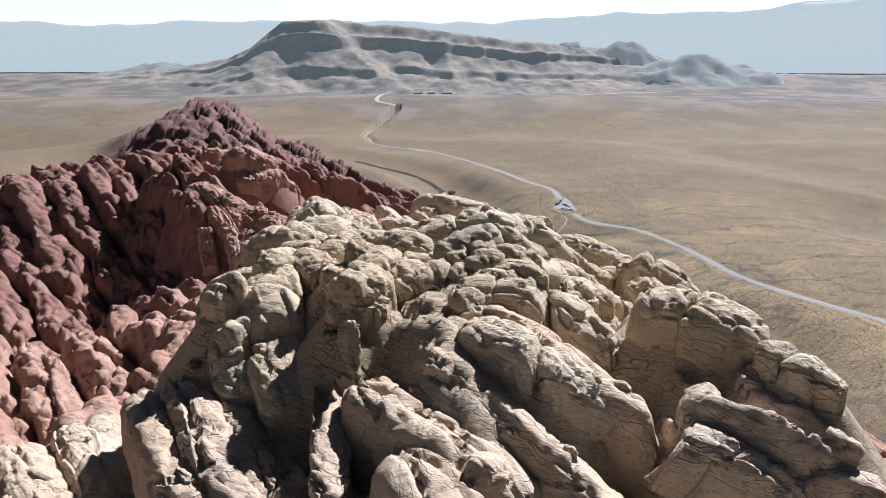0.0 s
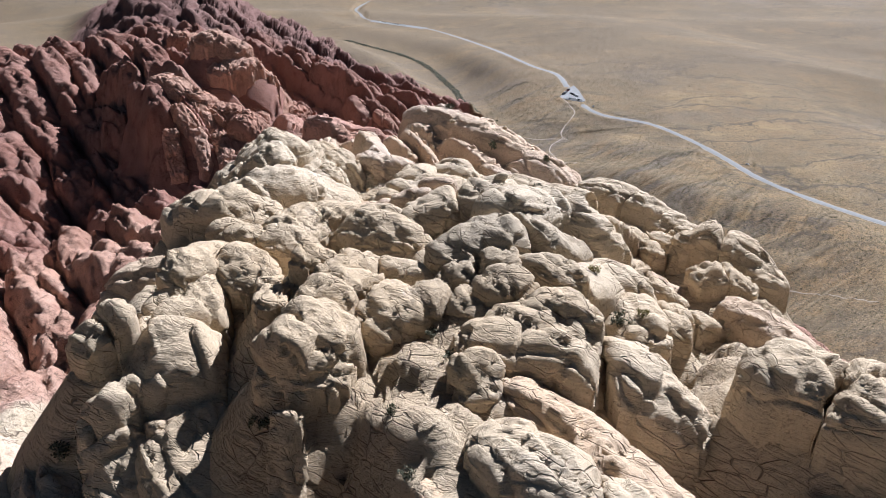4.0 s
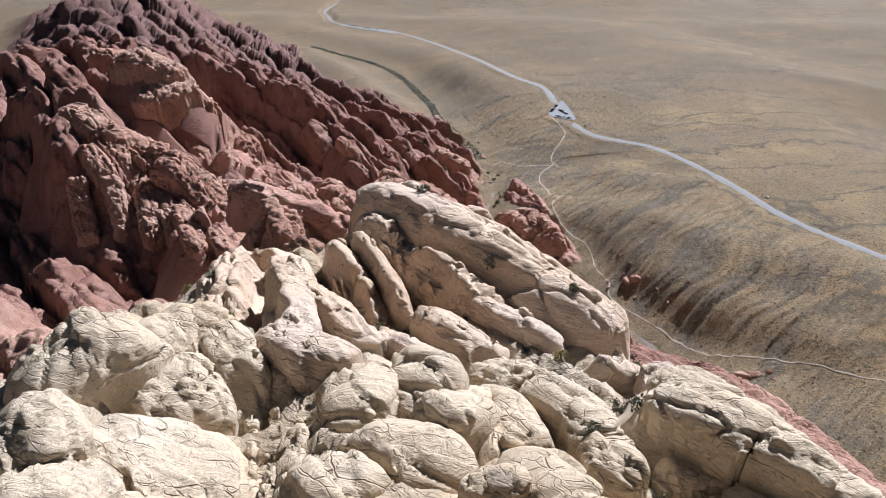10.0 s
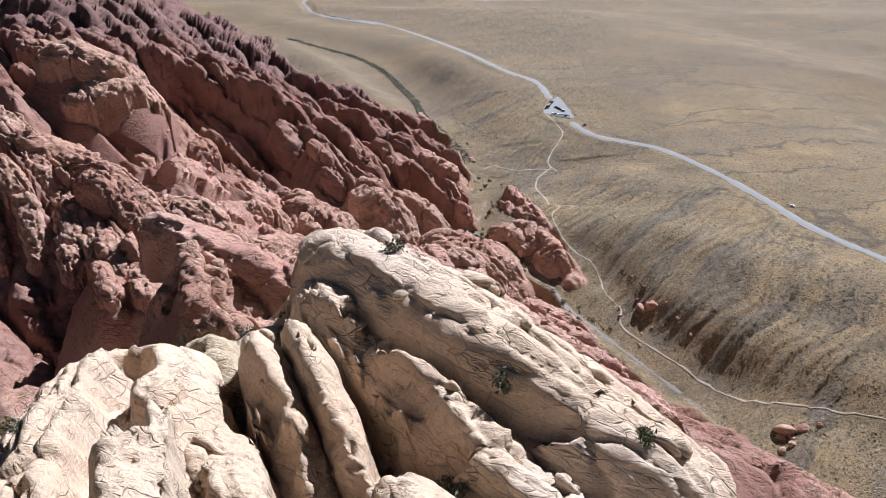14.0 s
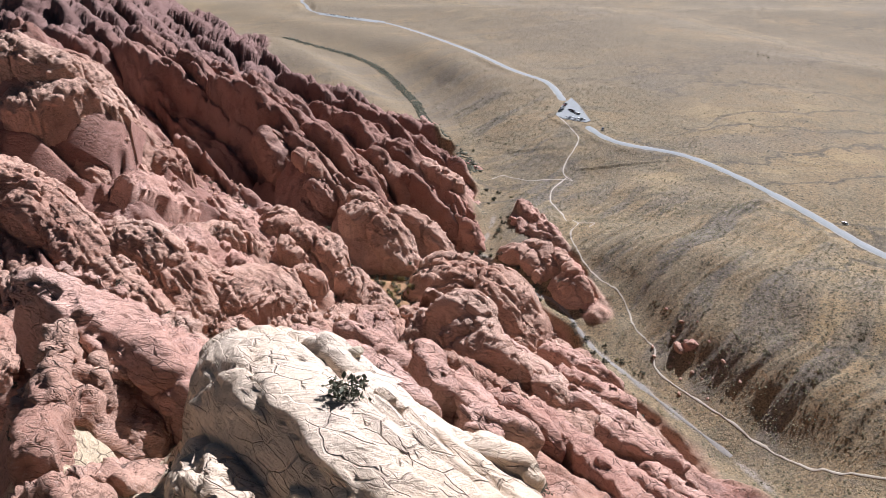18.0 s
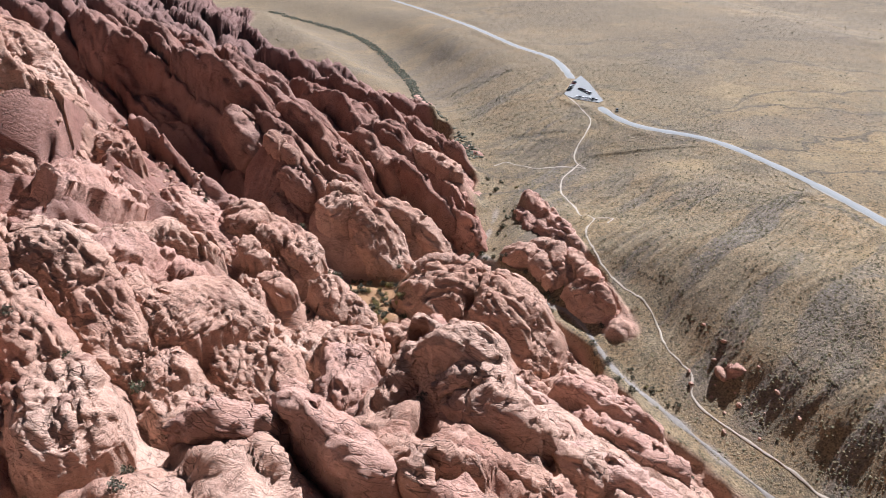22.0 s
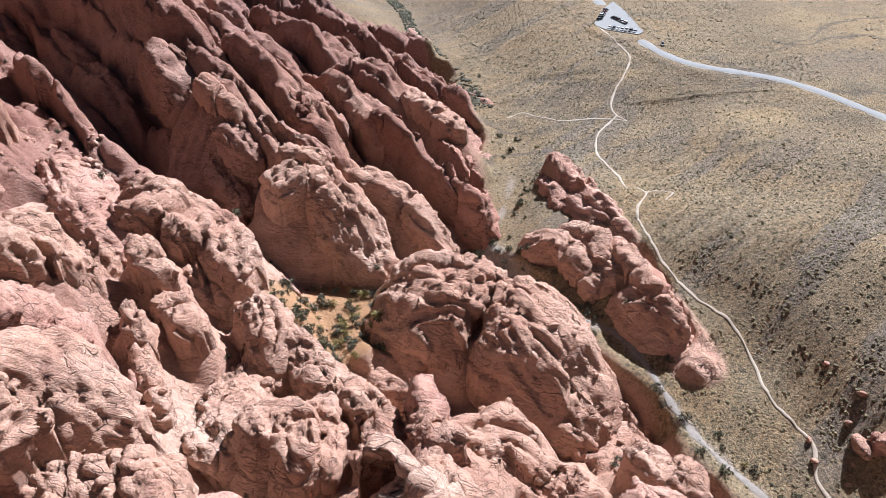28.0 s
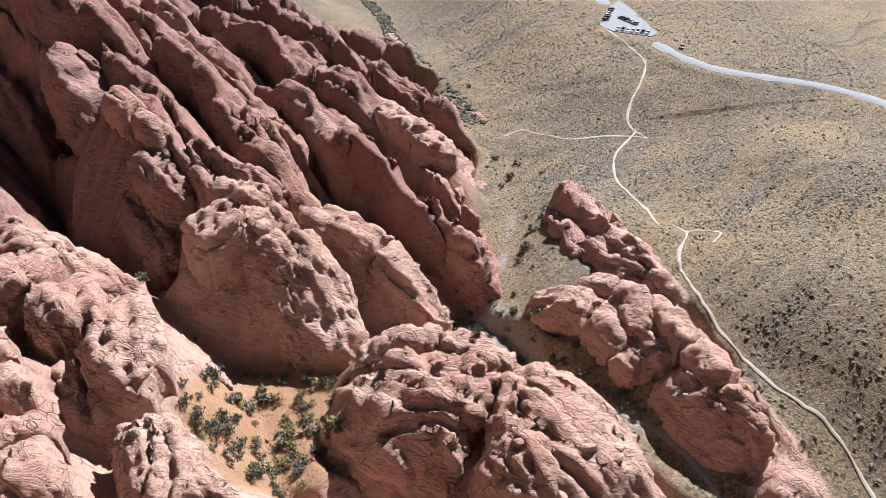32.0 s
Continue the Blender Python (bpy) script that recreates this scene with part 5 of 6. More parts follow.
strip("road_shoulder", spline(ROAD, 4.0), 7.6, 0.02, VERGE, "pale gravel shoulder along the desert road", road_drape, 0.25)
strip("road", spline(ROAD, 4.0), 6.0, 0.16, ASPHALT, "winding grey two-lane asphalt road across the desert", road_drape)
TRAILS = [[(151, 919), (157, 885), (159, 862), (150, 840), (142, 826), (136, 811), (137, 801), (141, 795)],
          [(141, 795), (125, 799), (108, 799), (95, 805), (87, 810), (78, 806)],
          [(137, 801), (122, 780), (116, 758), (117, 746), (119, 731), (119, 718), (125, 708), (116, 690), (117, 664), (123, 643), (131, 625), (133, 610), (132, 598), (138, 581), (136, 565), (156, 535), (179, 499), (205, 480), (235, 455), (266, 414)],
          [(125, 708), (135, 705), (130, 698)]]
for k, t in enumerate(TRAILS):
    strip("trail", spline(t, 0.8), 1.0, 0.3, DUST, "narrow trodden footpath of pale dust through scrub", None, 0.5)
WASH_GRAVEL = plain_material("wash_gravel", [(0.17, 0.15, 0.13), (0.31, 0.27, 0.235), (0.23, 0.20, 0.17)], 0.8)
strip("wash_bed", spline(WASH[2:9], 2.5), 1.9, 0.2, WASH_GRAVEL, "dry wash bed of pale grey gravel", None, 0.8)
strip("far_road", spline([(-136, 2822), (-208, 2725), (-234, 2450), (-150, 2330)], 25), 14, 1.0, DUST, "pale road far out on the plain")
strip("far_highway", spline([(-900, 3120), (-342, 2960), (-213, 3060), (300, 3150), (708, 3300), (1100, 3420)], 40), 16, 1.5, DUST, "pale highway far out on the plain")
strip("far_bank", spline([(451, 3256), (700, 3100), (971, 2940), (1285, 2640), (1571, 2520), (1900, 2400)], 25), 30, 0.6, BANK, "dark eroded bank of a dry river far out")
strip("far_bank", spline([(-2000, 2800), (-1792, 2852), (-1616, 2951), (-1374, 2991)], 25), 26, 0.6, BANK, "dark eroded bank of a dry river far out")


def flat_shape(name, pts, z, mat, label):
    bm = bmesh.new()
    if sum(x0 * y1 - x1 * y0 for (x0, y0), (x1, y1) in zip(pts, pts[1:] + pts[:1])) < 0:
        pts = pts[::-1]
    top = [bm.verts.new((x, y, z)) for x, y in pts]
    low = [bm.verts.new((x, y, z - 0.6)) for x, y in pts]
    bm.faces.new(top)
    for i in range(len(pts)):
        k = (i + 1) % len(pts)
        bm.faces.new((low[i], low[k], top[k], top[i]))
    bmesh.ops.triangulate(bm, faces=bm.faces[:])
    me = bpy.data.meshes.new(name)
    bm.to_mesh(me)
    bm.free()
    me.materials.append(mat)
    return tagged(new(name, me), label, name, kind="structure")


LOT_Z = 33.43
flat_shape("car_park", [(150.0, 920.4), (154.8, 909.1), (173.8, 897.8), (179.0, 902.6), (178.7, 949.7), (176.3, 973.3), (164.0, 954.2)], LOT_Z, ASPHALT, "small asphalt car park beside the road")
strip("car_park", spline([(-160, 1745), (-98, 1668), (-34, 1603)], 6.0), 22, 0.1, ASPHALT, "long asphalt car park beside the road", road_drape)


# ---- vehicles ----
def solid(name, mat, build, parent=None, label="", bevel=0.0):
    bm = bmesh.new()
    build(bm)
    if bevel:
        bmesh.ops.bevel(bm, geom=bm.edges[:], offset=bevel, segments=1, affect="EDGES")
    bmesh.ops.recalc_face_normals(bm, faces=bm.faces)
    me = bpy.data.meshes.new(name)
    bm.to_mesh(me)
    bm.free()
    me.materials.append(mat)
    ob = new(name, me)
    ob.parent = parent
    if label:
        tagged(ob, label)
    return ob


def profile(bm, pts, half, inset=0.0):
    """A side outline (y along, z up) drawn out to both sides, narrower at the top."""
    top = max(z for _, z in pts)
    low = min(z for _, z in pts)
    rows = [[bm.verts.new((s * (half - inset * (z - low) / (top - low)), y, z)) for y, z in pts] for s in (-1, 1)]
    n = len(pts)
    for i in range(n):
        bm.faces.new((rows[0][i], rows[0][(i + 1) % n], rows[1][(i + 1) % n], rows[1][i]))
    bm.faces.new(rows[0])
    bm.faces.new(rows[1][::-1])


def paint(name, colour, rough=0.3):
    m, tree, bsdf = material(name)
    bsdf.inputs["Base Color"].default_value = (*colour, 1)
    bsdf.inputs["Roughness"].default_value = rough
    return m


GLASS = paint("tinted_glass", (0.02, 0.022, 0.025), 0.08)
TYRE = paint("tyre_rubber", (0.02, 0.02, 0.02), 0.8)
RIM = paint("wheel_metal", (0.35, 0.35, 0.36), 0.35)
LAMP = paint("headlamp", (0.7, 0.7, 0.68), 0.15)


def car(colour, tone, tall):
    """A parked car with its nose to +y."""
    base = new("suv" if tall > 1.6 else "car")
    half, length = (0.92, 4.7) if tall > 1.6 else (0.88, 4.5)
    f, r = length / 2, -length / 2
    body = paint("%s_paint" % tone, colour)
    belt = tall * 0.56
    solid("body", body, lambda bm: profile(bm, [(r, 0.35), (r + 0.1, belt), (f - 1.2, belt), (f - 0.1, belt * 0.84), (f, 0.35)], half, 0.05), base, "", 0.06)
    back = r + (0.25 if tall > 1.6 else 0.7)
    solid("window", GLASS, lambda bm: profile(bm, [(back - 0.1, belt), (back + 0.2, tall - 0.08), (f - 2.0, tall - 0.08), (f - 1.25, belt)], half - 0.06, 0.16), base, "dark tinted glass")
    solid("roof", body, lambda bm: profile(bm, [(back + 0.15, tall - 0.09), (back + 0.22, tall), (f - 2.05, tall), (f - 1.95, tall - 0.09)], half - 0.2, 0.05), base, "", 0.02)
    for x in (-1, 1):
        solid("headlight", LAMP, lambda bm: bmesh.ops.create_cube(bm, size=1, matrix=pose(x * 0.62, f - 0.02, belt * 0.72) @ Matrix.Diagonal((0.34, 0.1, 0.14, 1))), base, "clear lamp")
        for y in (r + 0.85, f - 0.9):
            w = solid("wheel", TYRE, lambda bm: bmesh.ops.create_cone(bm, cap_ends=True, segments=14, radius1=0.34, radius2=0.34, depth=0.22, matrix=pose(x * (half - 0.1), y, 0.34, 0, 90)), base, "", 0.03)
            solid("rim", RIM, lambda bm: bmesh.ops.create_cone(bm, cap_ends=True, segments=10, radius1=0.2, radius2=0.16, depth=0.05, matrix=pose(x * (half + 0.02), y, 0.34, 0, 90 * x)), w)
    kind = "suv" if tall > 1.6 else "car"
    return tagged(base, "%s %s parked nose-in on the asphalt" % (tone, "sport utility vehicle" if kind == "suv" else "saloon car"), kind, "parked vehicles")


FLEET = [car((0.72, 0.72, 0.71), "white", 1.48), car((0.03, 0.032, 0.035), "black", 1.75), car((0.42, 0.43, 0.45), "silver", 1.5),
         car((0.10, 0.11, 0.125), "dark grey", 1.72), car((0.66, 0.66, 0.64), "white", 1.8), car((0.22, 0.03, 0.025), "maroon", 1.5)]
USED = set()


def park(kind, x, y, z, heading):
    if kind not in USED:
        USED.add(kind)
        FLEET[kind].matrix_basis = pose(x, y, z, 0, 0, heading)
    else:
        copy_thing(FLEET[kind], pose(x, y, z, 0, 0, heading))


for i, kind in enumerate((0, 3, 0, 2, 4, 1, 2)):          # row at the near edge
    park(kind, 158.5 + 2.43 * i, 911.3 - 1.41 * i, LOT_Z, 145 + (i * 7) % 5)
for i, kind in enumerate((3, 1, 4, 0, 5, 3)):              # row at the far edge
    park(kind, 156.1 + 1.88 * i, 929.5 + 4.32 * i, LOT_Z, -62 + (i * 5) % 7)
for i, kind in enumerate((3, 1, 2, 4)):                    # in the middle
    park(kind, 166.5 + 1.54 * i, 932.6 - 3.88 * i, LOT_Z, 40 + (i * 11) % 9)
for i, kind in enumerate((2, 0, 3, 1, 4, 0, 2, 3, 1, 0, 4, 2)):
    park(kind, -148 + 6.4 * i, 1733 - 8.0 * i, float(road_height(1733 - 8.0 * i)) + 0.1, 45)
park(3, 184.0, 878.3, float(road_height(878.3)) + 0.17, 164)
park(0, 294.5, 684.6, float(road_height(684.6)) + 0.17, 10)


# ---- plants, loose stones ----
def leaf_material(name, colours):
    m, tree, bsdf = material(name)
    g = Net(tree)
    geo, info = g.node("ShaderNodeNewGeometry"), g.node("ShaderNodeObjectInfo")
    c = g.ramp(geo.outputs["Random Per Island"], [(0.1, colours[0]), (0.9, colours[1])])
    g.link(g.mix(g.math("MULTIPLY", info.outputs["Random"], 0.6), c, colours[2]), bsdf.inputs["Base Color"])
    bsdf.inputs["Roughness"].default_value = 0.85
    bsdf.inputs["Specular IOR Level"].default_value = 0.1
    return m


GREEN = leaf_material("shrub_leaves", [(0.06, 0.066, 0.04), (0.16, 0.155, 0.095), (0.125, 0.12, 0.10)])
STRAW = leaf_material("dry_leaves", [(0.15, 0.13, 0.055), (0.33, 0.28, 0.11), (0.20, 0.165, 0.08)])
TWIG = paint("grey_twigs", (0.10, 0.08, 0.065), 0.9)
SCRUB = leaf_material("desert_scrub", [(0.085, 0.078, 0.05), (0.27, 0.22, 0.12), (0.16, 0.14, 0.085)])


def shrub(seed, mat, label):
    """A desert shrub about 2 m across: bent stems and a ragged crown of leaf sprays."""
    rng = np.random.RandomState(seed)
    base = new("shrub")
    sticks, faces = [], []
    for k in range(9):
        a, lean = rng.uniform(0, 6.28), rng.uniform(0.2, 0.8)
        tip = np.array([math.cos(a) * lean, math.sin(a) * lean, rng.uniform(0.6, 1.1)])
        across = np.array([-math.sin(a), math.cos(a), 0]) * 0.03
        n = len(sticks)
        for q, s in ((np.zeros(3), 1.0), (tip * np.array([0.4, 0.4, 0.6]), 0.7), (tip, 0.3)):
            sticks += [q + across * s, q - across * s, q + np.array([0, 0, 0.05 * s])]
        for lay in (0, 3):
            for i in range(3):
                faces.append([n + lay + i, n + lay + (i + 1) % 3, n + lay + 3 + (i + 1) % 3, n + lay + 3 + i])
    stems = new("stems", mesh_of("stems", np.array(sticks), np.array(faces), TWIG))
    stems.parent = base
    count = 260
    hubs = rng.normal(0, 1, (14, 3))
    hubs = hubs / np.linalg.norm(hubs, axis=1)[:, None] * np.array([0.68, 0.68, 0.42]) + np.array([0, 0, 0.62])
    mid = hubs[rng.randint(0, 14, count)] + rng.normal(0, 0.17, (count, 3))
    mid[:, 2] = np.maximum(mid[:, 2], 0.08)
    co, tris = [], []
    for p in mid:
        u, v = rng.normal(0, 1, 3), rng.normal(0, 1, 3)
        u, v = u / np.linalg.norm(u) * rng.uniform(0.09, 0.2), v / np.linalg.norm(v) * rng.uniform(0.05, 0.12)
        n = len(co)
        co += [p - u, p + v, p + u * 1.1, p - v]
        tris += [[n, n + 1, n + 2], [n, n + 2, n + 3]]
    crown = new("crown", mesh_of("crown", np.array(co), np.array(tris), mat, False))
    crown.parent = base
    return tagged(base, label, "shrub", "desert shrubs among the rocks")


bpy.context.view_layer.update()
GRAPH = bpy.context.evaluated_depsgraph_get()


def drop(x, y):
    """The place on top of whatever stands at a plan point, and its slope."""
    hit, place, normal, _, ob, _ = scene.ray_cast(GRAPH, Vector((x, y, 400)), Vector((0, 0, -1)))
    return (place, normal) if hit else (Vector((x, y, 0)), Vector((0, 0, 1)))


KINDS = [shrub(3, GREEN, "dark green desert shrub rooted between sandstone rocks"), shrub(8, GREEN, "bushy green shrub growing beside the rocks"),
         shrub(15, GREEN, "low grey-green shrub on sandy soil"), shrub(21, STRAW, "dry yellow-green bush on sandy soil")]
FIRST = set()


def plant(x, y, size, kind, sink=0.1):
    p, n = drop(x, y)
    m = pose(p.x, p.y, p.z - sink * size, 0, 0, (x * 37 + y * 11) % 360)
    if kind not in FIRST:
        FIRST.add(kind)
        ob = KINDS[kind]
        ob.matrix_basis = m
    else:
        ob = copy_thing(KINDS[kind], m)
    ob.scale = (size, size, size * 0.9)


rng = random.Random(5)
for x, y, size, kind in ((2, 658, 2.4, 0), (-7, 649, 2.0, 1), (5, 639, 2.6, 1), (-1, 628, 2.6, 3), (-5, 623, 2.3, 1), (1, 634, 2.0, 3), (10, 634, 1.4, 3), (-12, 637, 1.7, 2), (11, 663, 1.6, 0)):
    plant(x, y, size, kind)
for x, y, size, kind in ((57, 670, 2.4, 1), (64, 666, 2.0, 0), (68, 676, 2.2, 1), (59, 683, 1.8, 2), (74, 657, 1.9, 0), (45, 683, 2.6, 1), (51, 682, 2.8, 0), (72, 716, 2.7, 0), (77, 726, 2.3, 1), (66, 658, 2.6, 0), (71, 784, 2.2, 1), (75, 769, 2.4, 0), (26, 662, 1.7, 2), (48, 650, 2.0, 0)):
    plant(x, y, size, kind)
for x, y, size, kind in ((-38, 667, 2.3, 0), (-56, 699, 2.4, 1), (-41, 702, 2.0, 0), (101, 606, 2.0, 1), (106, 594, 2.2, 0), (106, 581, 1.8, 1), (111, 574, 2.2, 0), (120, 575, 1.8, 1), (108, 616, 2.2, 0)):
    plant(x, y, size, kind)
for x, y, size, kind in ((-63, 511, 3.0, 0), (-95, 515, 2.0, 1), (-73, 499, 1.8, 0), (22, 313, 2.6, 0), (13, 301, 2.8, 1), (16, 295, 1.6, 3), (40, 302, 2.0, 0), (-21, 320, 2.2, 2), (-6, 294, 2.0, 0), (34, 282, 2.0, 3)):
    plant(x, y, size, kind)
for x, y, size, kind in ((37, 269, 2.2, 0), (41, 260, 2.4, 1), (42, 254, 2.4, 0), (31, 273, 1.8, 2), (14, 269, 1.5, 0), (-11, 267, 1.5, 1), (-45, 303, 1.4, 2), (5, 349, 2.6, 0), (-26, 351, 2.2, 2), (30, 150, 1.8, 2)):
    plant(x, y, size, kind)
for k in range(80):                                       # along the wash, in the hollows and gullies
    zone = rng.random()
    if zone < 0.42:
        i = rng.randrange(3, len(WASH) - 1)
        t = rng.random()
        x = WASH[i][0] * (1 - t) + WASH[i + 1][0] * t + rng.choice((-1, 1)) * rng.uniform(3, 13)
        y = WASH[i][1] * (1 - t) + WASH[i + 1][1] * t + rng.uniform(-4, 4)
    elif zone < 0.68:
        x, y = rng.uniform(-21, 15), rng.uniform(618, 666)
    elif zone < 0.80:
        x = rng.uniform(-170, -50)
        y = 678 - 0.85 * (x + 60) + rng.uniform(-18, 22)
    elif zone < 0.9:
        x, y = rng.uniform(25, 38), rng.uniform(95, 240)
    else:
        x, y = rng.uniform(-120, -80), rng.uniform(160, 330)
    plant(x, y, rng.uniform(0.8, 2.0) * (1.4 if 0.42 < zone < 0.68 else 1), rng.choice((0, 1, 2, 2, 3)))


for k in range(46):                                        # bushes on the orange sand of the hollow
    a, r = rng.uniform(0, 6.28), 20 * rng.random() ** 0.6
    plant(-3 + r * math.cos(a), 641 + 1.15 * r * math.sin(a), rng.uniform(1.3, 2.5), rng.choice((0, 2, 3, 3, 1)))
for k in range(26):                                        # thicket in the mouth of the wash
    t = rng.random()
    plant(86 - 34 * t + rng.uniform(-7, 7), 642 + 48 * t + rng.uniform(-6, 6), rng.uniform(1.3, 2.4), rng.choice((0, 1, 2)))


def root(tries, seed, x0, x1, y0, y1, small, big):
    """Bushes rooted where soil lies open between the rocks."""
    r = random.Random(seed)
    for k in range(tries):
        x, y = r.uniform(x0, x1), r.uniform(y0, y1)
        hit, place, normal, _, ob, _ = scene.ray_cast(GRAPH, Vector((x, y, 400)), Vector((0, 0, -1)))
        if hit and ob.name.startswith("ground") and normal.z > 0.55:
            plant(x, y, r.uniform(small, big), r.choice((0, 0, 1, 1, 2, 3)), 0.05)


root(150, 31, -60, 78, 95, 395, 0.9, 2.2)
root(90, 32, -110, 105, 430, 720, 0.9, 2.1)


def scrub(name, count, seed, x0, x1, y0, y1, small, big, mat, label, thick, along=None):
    """Low clumps of scrub strewn over the desert or along a line, too many to count."""
    r = np.random.RandomState(seed)
    x, y = r.uniform(x0, x1, count), r.uniform(y0, y1, count)
    if along is not None:
        pick = along[r.randint(0, len(along), count)]
        x, y = pick[:, 0] + x, pick[:, 1] + y
    z, rock, pale, dark, flat, deep = land(x, y)
    d, zr = road_at(x, y)
    keep = (rock < 0.1) & (d > 8) & (r.uniform(0, 1, count) < thick + (1 - thick) * dark)
    for t in TRAILS:
        keep &= near_line(x, y, t) > 2.2
    x, y, z = x[keep], y[keep], z[keep]
    n = len(x)
    size = r.uniform(small, big, n) * (0.7 + 0.6 * r.uniform(0, 1, n) ** 2)
    ring = np.array([[math.cos(a), math.sin(a), 0.0] for a in np.arange(5) * 2 * math.pi / 5])
    shape = np.concatenate([ring * 0.75, ring * 1.0 + [0, 0, 0.45], [[0, 0, 0.95]]])
    co = shape[None] * size[:, None, None] * r.uniform(0.62, 1.3, (n, 11, 1)) * np.array([1, 1, 0.85])
    co = co + np.stack([x, y, z - 0.08], 1)[:, None]
    tri = []
    for i in range(5):
        j = (i + 1) % 5
        tri += [[i, j, 5 + j], [i, 5 + j, 5 + i], [5 + i, 5 + j, 10]]
    tri = np.array(tri)[None] + (np.arange(n) * 11)[:, None, None]
    ob = new(name, mesh_of(name, co.reshape(-1, 3), tri.reshape(-1, 3), mat, False))
    return tagged(ob, label, "scrub", kind="stuff")


scrub("scrub", 60000, 11, 95, 340, 380, 720, 0.24, 0.6, SCRUB, "low dry scrub dotted over the gullied slope", 0.35)
scrub("scrub", 26000, 12, 60, 260, 700, 1020, 0.26, 0.65, SCRUB, "low dry scrub on the slope below the car park", 0.4)
scrub("scrub", 24000, 13, -250, 800, 860, 1800, 0.4, 0.9, SCRUB, "scattered creosote scrub on the open plain", 0.35)
scrub("scrub", 16000, 14, 300, 900, 450, 1000, 0.3, 0.75, SCRUB, "scattered creosote scrub on the open plain", 0.4)


FAR_WASH = spline([(66, 822), (46, 905), (30, 1000), (12, 1136), (-52, 1316), (-187, 1471)], 3.0)
scrub("scrub", 2600, 15, -5, 5, -5, 5, 0.8, 1.7, GREEN, "dark green thicket along the dry wash", 0.8, FAR_WASH)


def stone(seed, mat, label):
    r = np.random.RandomState(seed)
    p, tris = ball(3)
    cut = p / np.maximum(np.abs(p @ r.normal(0, 1, (3, 5))).max(1), 0.9)[:, None]
    co = (0.5 * p + 0.5 * cut) * np.array([1, r.uniform(0.6, 0.9), r.uniform(0.5, 0.75)]) + 0.08 * p * fbm3(p * 2 + seed, seed)[:, None]
    return tagged(new("boulder", mesh_of("boulder", co, tris, mat)), label, "boulder", "loose boulders on the slopes")


STONES = [stone(1, RED, "angular red sandstone boulder fallen among the rocks"), stone(2, RED, "flat red sandstone slab lying loose on the slope"),
          stone(3, RED, "rounded red sandstone boulder on the slope"), stone(4, PALE, "cream sandstone boulder resting on the ridge")]
LAID = set()


def lay(x, y, size, kind):
    p, n = drop(x, y)
    m = pose(p.x, p.y, p.z + size * 0.12, (x * 13) % 30 - 15, (y * 7) % 30 - 15, (x * 41 + y * 17) % 360)
    if kind not in LAID:
        LAID.add(kind)
        ob = STONES[kind]
        ob.matrix_basis = m
    else:
        ob = copy_thing(STONES[kind], m)
    ob.scale = (size, size, size)


for k in range(230):
    zone = rng.random()
    if zone < 0.42:                                        # the boulder field under the western crag
        x, y, size = rng.uniform(-175, -75), rng.uniform(660, 730), rng.uniform(0.6, 2.2)
    elif zone < 0.58:                                      # feet of the fins and the island
        x, y, size = rng.uniform(40, 100), rng.uniform(567, 618), rng.uniform(0.6, 1.9)
    elif zone < 0.68:
        x, y, size = rng.uniform(-40, 5), rng.uniform(525, 590), rng.uniform(0.6, 2.0)
    elif zone < 0.78:                                      # red blocks on the gullied slope
        x, y, size = rng.gauss(151, 8), rng.gauss(568, 18), rng.uniform(0.5, 1.7)
    elif zone < 0.84:
        x, y, size = rng.gauss(190, 9), rng.gauss(466, 7), rng.uniform(0.8, 2.8)
    else:                                                  # on the pale ridge
        x, y, size = rng.uniform(-30, 62), rng.uniform(180, 360), rng.uniform(0.5, 1.4)
    lay(x, y, size, 3 if zone >= 0.84 else rng.choice((0, 1, 2)))
lay(149, 576, 4.2, 0)
lay(186, 470, 5.5, 0)
lay(193, 468, 4.0, 2)
lay(-10, 690, 4.0, 1)


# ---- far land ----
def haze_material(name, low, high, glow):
    """Far land seen through bright air: a plain backdrop whose added glow stands for the haze."""
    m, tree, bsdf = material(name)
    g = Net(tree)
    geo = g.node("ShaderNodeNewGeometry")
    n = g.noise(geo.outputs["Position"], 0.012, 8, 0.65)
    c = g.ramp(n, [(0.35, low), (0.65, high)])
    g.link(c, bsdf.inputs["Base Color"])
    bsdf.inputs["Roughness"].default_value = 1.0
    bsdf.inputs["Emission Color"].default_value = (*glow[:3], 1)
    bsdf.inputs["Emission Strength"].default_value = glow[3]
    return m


def far_sheet(name, x0, x1, y0, y1, nx, ny, height, mat, label):
    gx, gy = np.meshgrid(np.linspace(x0, x1, nx), np.linspace(y0, y1, ny))
    x, y = gx.ravel(), gy.ravel()
    i, j = np.meshgrid(np.arange(nx - 1), np.arange(ny - 1))
    a = (j * nx + i).ravel()
    ob = new(name, mesh_of(name, np.stack([x, y, height(x, y)], 1), np.stack([a, a + 1, a + nx + 1, a + nx], 1), mat))
    return tagged(ob, label, "backdrop", kind="structure")


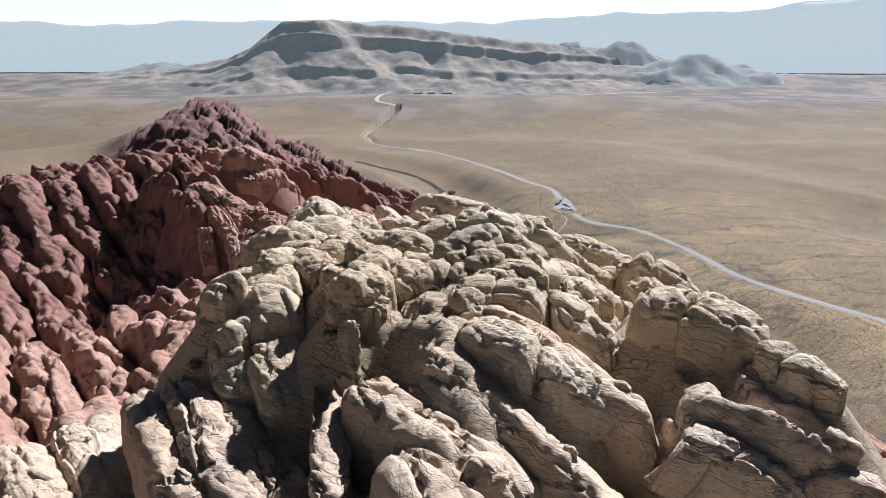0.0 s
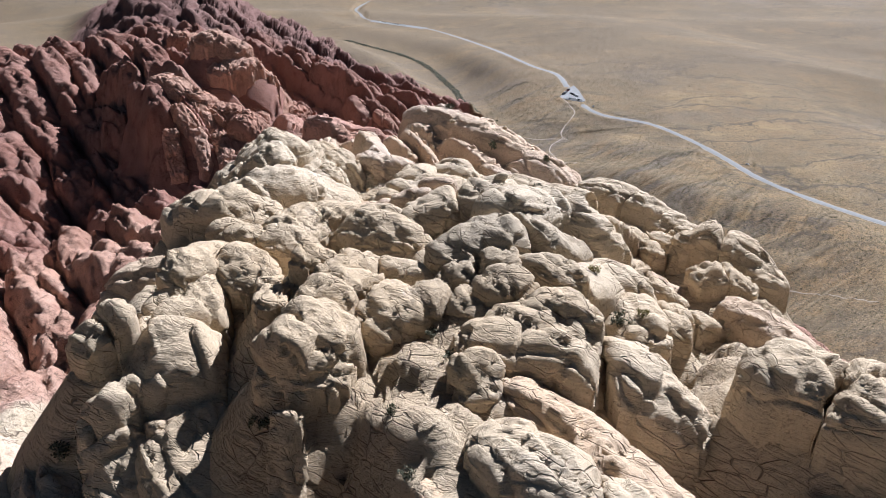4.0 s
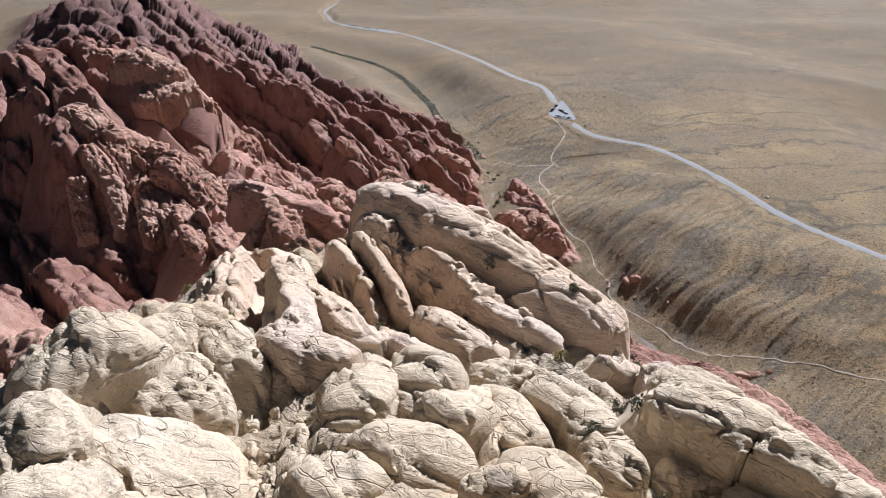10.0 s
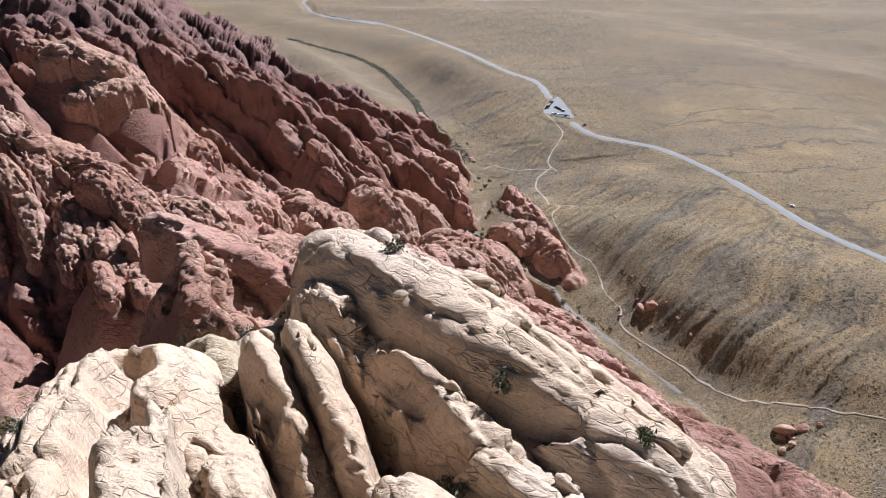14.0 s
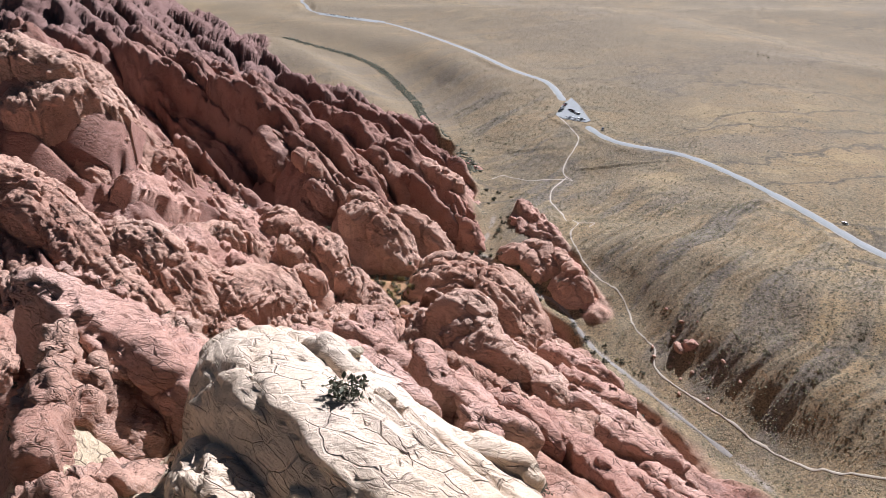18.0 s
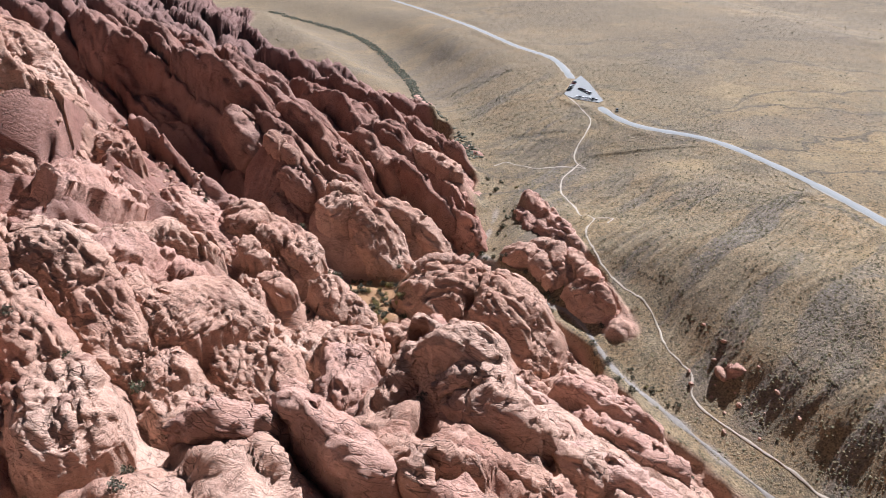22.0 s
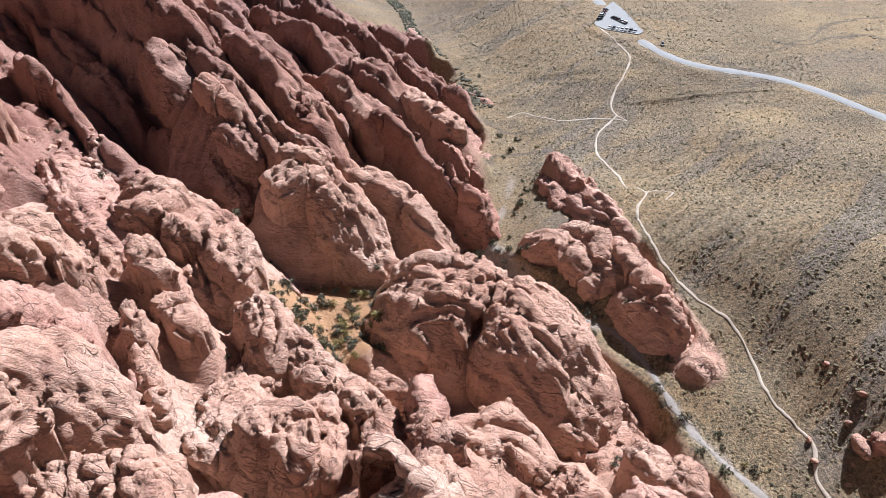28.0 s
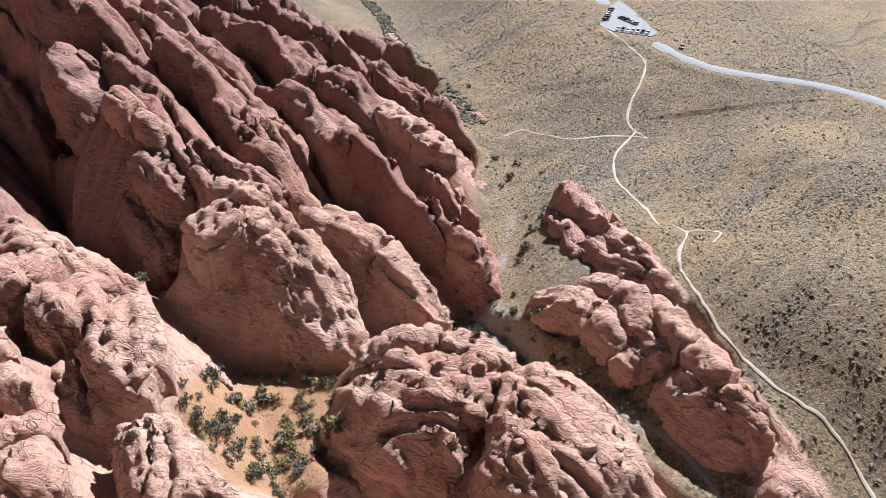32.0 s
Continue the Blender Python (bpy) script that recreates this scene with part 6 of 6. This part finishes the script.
def mesa_height(x, y):
    top = np.interp(x, [-2500, -1900, -1500, -1190, -1060, -960, -880, -620, -400, -178, 160, 420, 800, 1250, 1900], [-75, -20, 10, 70, 120, 205, 258, 262, 238, 225, 178, 150, 120, 60, -75])
    top = top + 12 * fbm(x / 130, y / 400, 5)
    w = x + 0.45 * (y - 3200)
    spur = 560 * np.abs(fbm(w / 760, y / 2600, 6, 3)) + 60 * np.abs(fbm(w / 240, y / 900, 7, 3))
    k = np.clip((y - 3150 - spur) / 800, 0, 1)
    rise = 0.25 * smooth(k, 0.0, 0.45) + 0.12 * smooth(k, 0.40, 0.47) + 0.28 * smooth(k, 0.45, 0.8) + 0.17 * smooth(k, 0.74, 0.80) + 0.18 * smooth(k, 0.84, 0.99)
    rear = smooth(4450 - y, 0, 250)
    return -75 + (top + 75) * rise * rear + 7 * fbm(x / 70, y / 70, 8, 5) + 34 * fbm(x / 210, y / 210, 15, 4) * smooth(k, 0.05, 0.3) * (1 - k) - 12 * np.abs(fbm(w / 140, y / 700, 14, 3)) * smooth(k, 0.05, 0.3) * smooth(1 - k, 0.02, 0.2)


def hill_height(x, y):
    z = np.full(x.shape, -80.0)
    for cx, cy, wx, wy, top in ((900, 4050, 800, 300, 185), (1350, 3850, 620, 260, 95), (330, 3080, 130, 70, -12), (-1700, 4100, 700, 300, 55), (1700, 4100, 500, 250, 40)):
        d = np.hypot((x - cx) / wx, (y - cy) / wy) + 0.35 * fbm(x / 170, y / 170, int(abs(cx)))
        z = np.maximum(z, -80 + (top + 80) * np.clip(1 - d, 0, 1) ** 1.15)
    return z + 5 * fbm(x / 60, y / 60, 18)


def range_height(profile_x, profile_z, rough, seed):
    def height(x, y):
        top = np.interp(x, profile_x, profile_z) + rough * fbm(x / 330, x * 0, seed, 5)
        return -90 + (top + 90) * smooth(y, 4380, 4680)
    return height


# emission on these three paints the distance haze over the land
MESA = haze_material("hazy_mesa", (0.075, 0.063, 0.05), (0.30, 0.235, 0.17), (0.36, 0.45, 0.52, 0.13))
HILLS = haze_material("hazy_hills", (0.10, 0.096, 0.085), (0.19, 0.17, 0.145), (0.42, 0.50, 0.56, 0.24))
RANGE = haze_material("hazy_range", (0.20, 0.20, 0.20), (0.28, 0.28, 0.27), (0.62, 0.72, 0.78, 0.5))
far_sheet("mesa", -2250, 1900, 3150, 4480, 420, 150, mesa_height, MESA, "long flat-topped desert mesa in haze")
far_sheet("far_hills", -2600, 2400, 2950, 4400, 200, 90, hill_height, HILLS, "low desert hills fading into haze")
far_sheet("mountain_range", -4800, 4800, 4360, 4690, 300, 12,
          range_height([-4800, -2850, -1600, -900, -200, 400, 800, 1100, 1350, 1600, 1900, 2200, 2500, 2800, 4800], [270, 250, 246, 240, 245, 262, 290, 322, 300, 318, 308, 352, 380, 440, 520], 34, 3), RANGE, "mountain range on the horizon, paled by haze")


# added upright sheet that glows in place of bright sky behind the range
def bank_height(x, y):
    return -100 + 570 * smooth(y, 4700, 4760)


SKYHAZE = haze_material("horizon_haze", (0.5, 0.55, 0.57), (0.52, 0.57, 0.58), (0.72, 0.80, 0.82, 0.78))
far_sheet("horizon_haze", -4890, 4890, 4700, 4770, 40, 6, bank_height, SKYHAZE, "glowing sheet standing in for white sky haze over the horizon")


def house(x, y, w, d, h, heading):
    """A low house far out on the plain."""
    z = float(land(np.array([x], float), np.array([y], float))[0][0])
    base = new("house")
    base.matrix_basis = pose(x, y, z - 0.3, 0, 0, heading)
    solid("wall", WALL, lambda bm: bmesh.ops.create_cube(bm, size=1, matrix=pose(0, 0, h / 2) @ Matrix.Diagonal((w, d, h, 1))), base)
    solid("roof", ROOF, lambda bm: profile(bm, [(-d / 2 - 0.6, h), (0, h + d * 0.18), (d / 2 + 0.6, h)], w / 2 + 0.6), base, "shallow grey roof")
    for k in (-0.3, 0.0, 0.3):
        solid("window", GLASS, lambda bm: bmesh.ops.create_cube(bm, size=1, matrix=pose(k * w, -d / 2, h * 0.55) @ Matrix.Diagonal((w * 0.12, 0.1, h * 0.35, 1))), base)
    return tagged(base, "low pale building far out on the desert plain", "house", "buildings on the plain")


WALL = plain_material("pale_wall", [(0.42, 0.38, 0.33), (0.55, 0.5, 0.44), (0.5, 0.45, 0.4)], 0.4, 0.9, 0)
ROOF = plain_material("grey_roof", [(0.14, 0.13, 0.13), (0.2, 0.19, 0.18), (0.17, 0.16, 0.15)], 0.4, 0.9, 0)
for x, y, w, d, h, turn in ((-100, 2740, 34, 16, 5, 8), (-50, 2725, 30, 15, 5, -5), (10, 2712, 40, 16, 5, 4), (-205, 3020, 24, 14, 5, 20)):
    house(x, y, w, d, h, turn)
for x, y, w, d, h, turn in ((-1089, 1750, 26, 13, 4.5, 10), (-1052, 1770, 20, 12, 4.5, -8), (-1020, 1792, 22, 12, 4.5, 15), (-985, 1800, 18, 12, 4.5, 3), (-960, 1760, 20, 12, 4.5, 30)):
    house(x, y, w, d, h, turn)
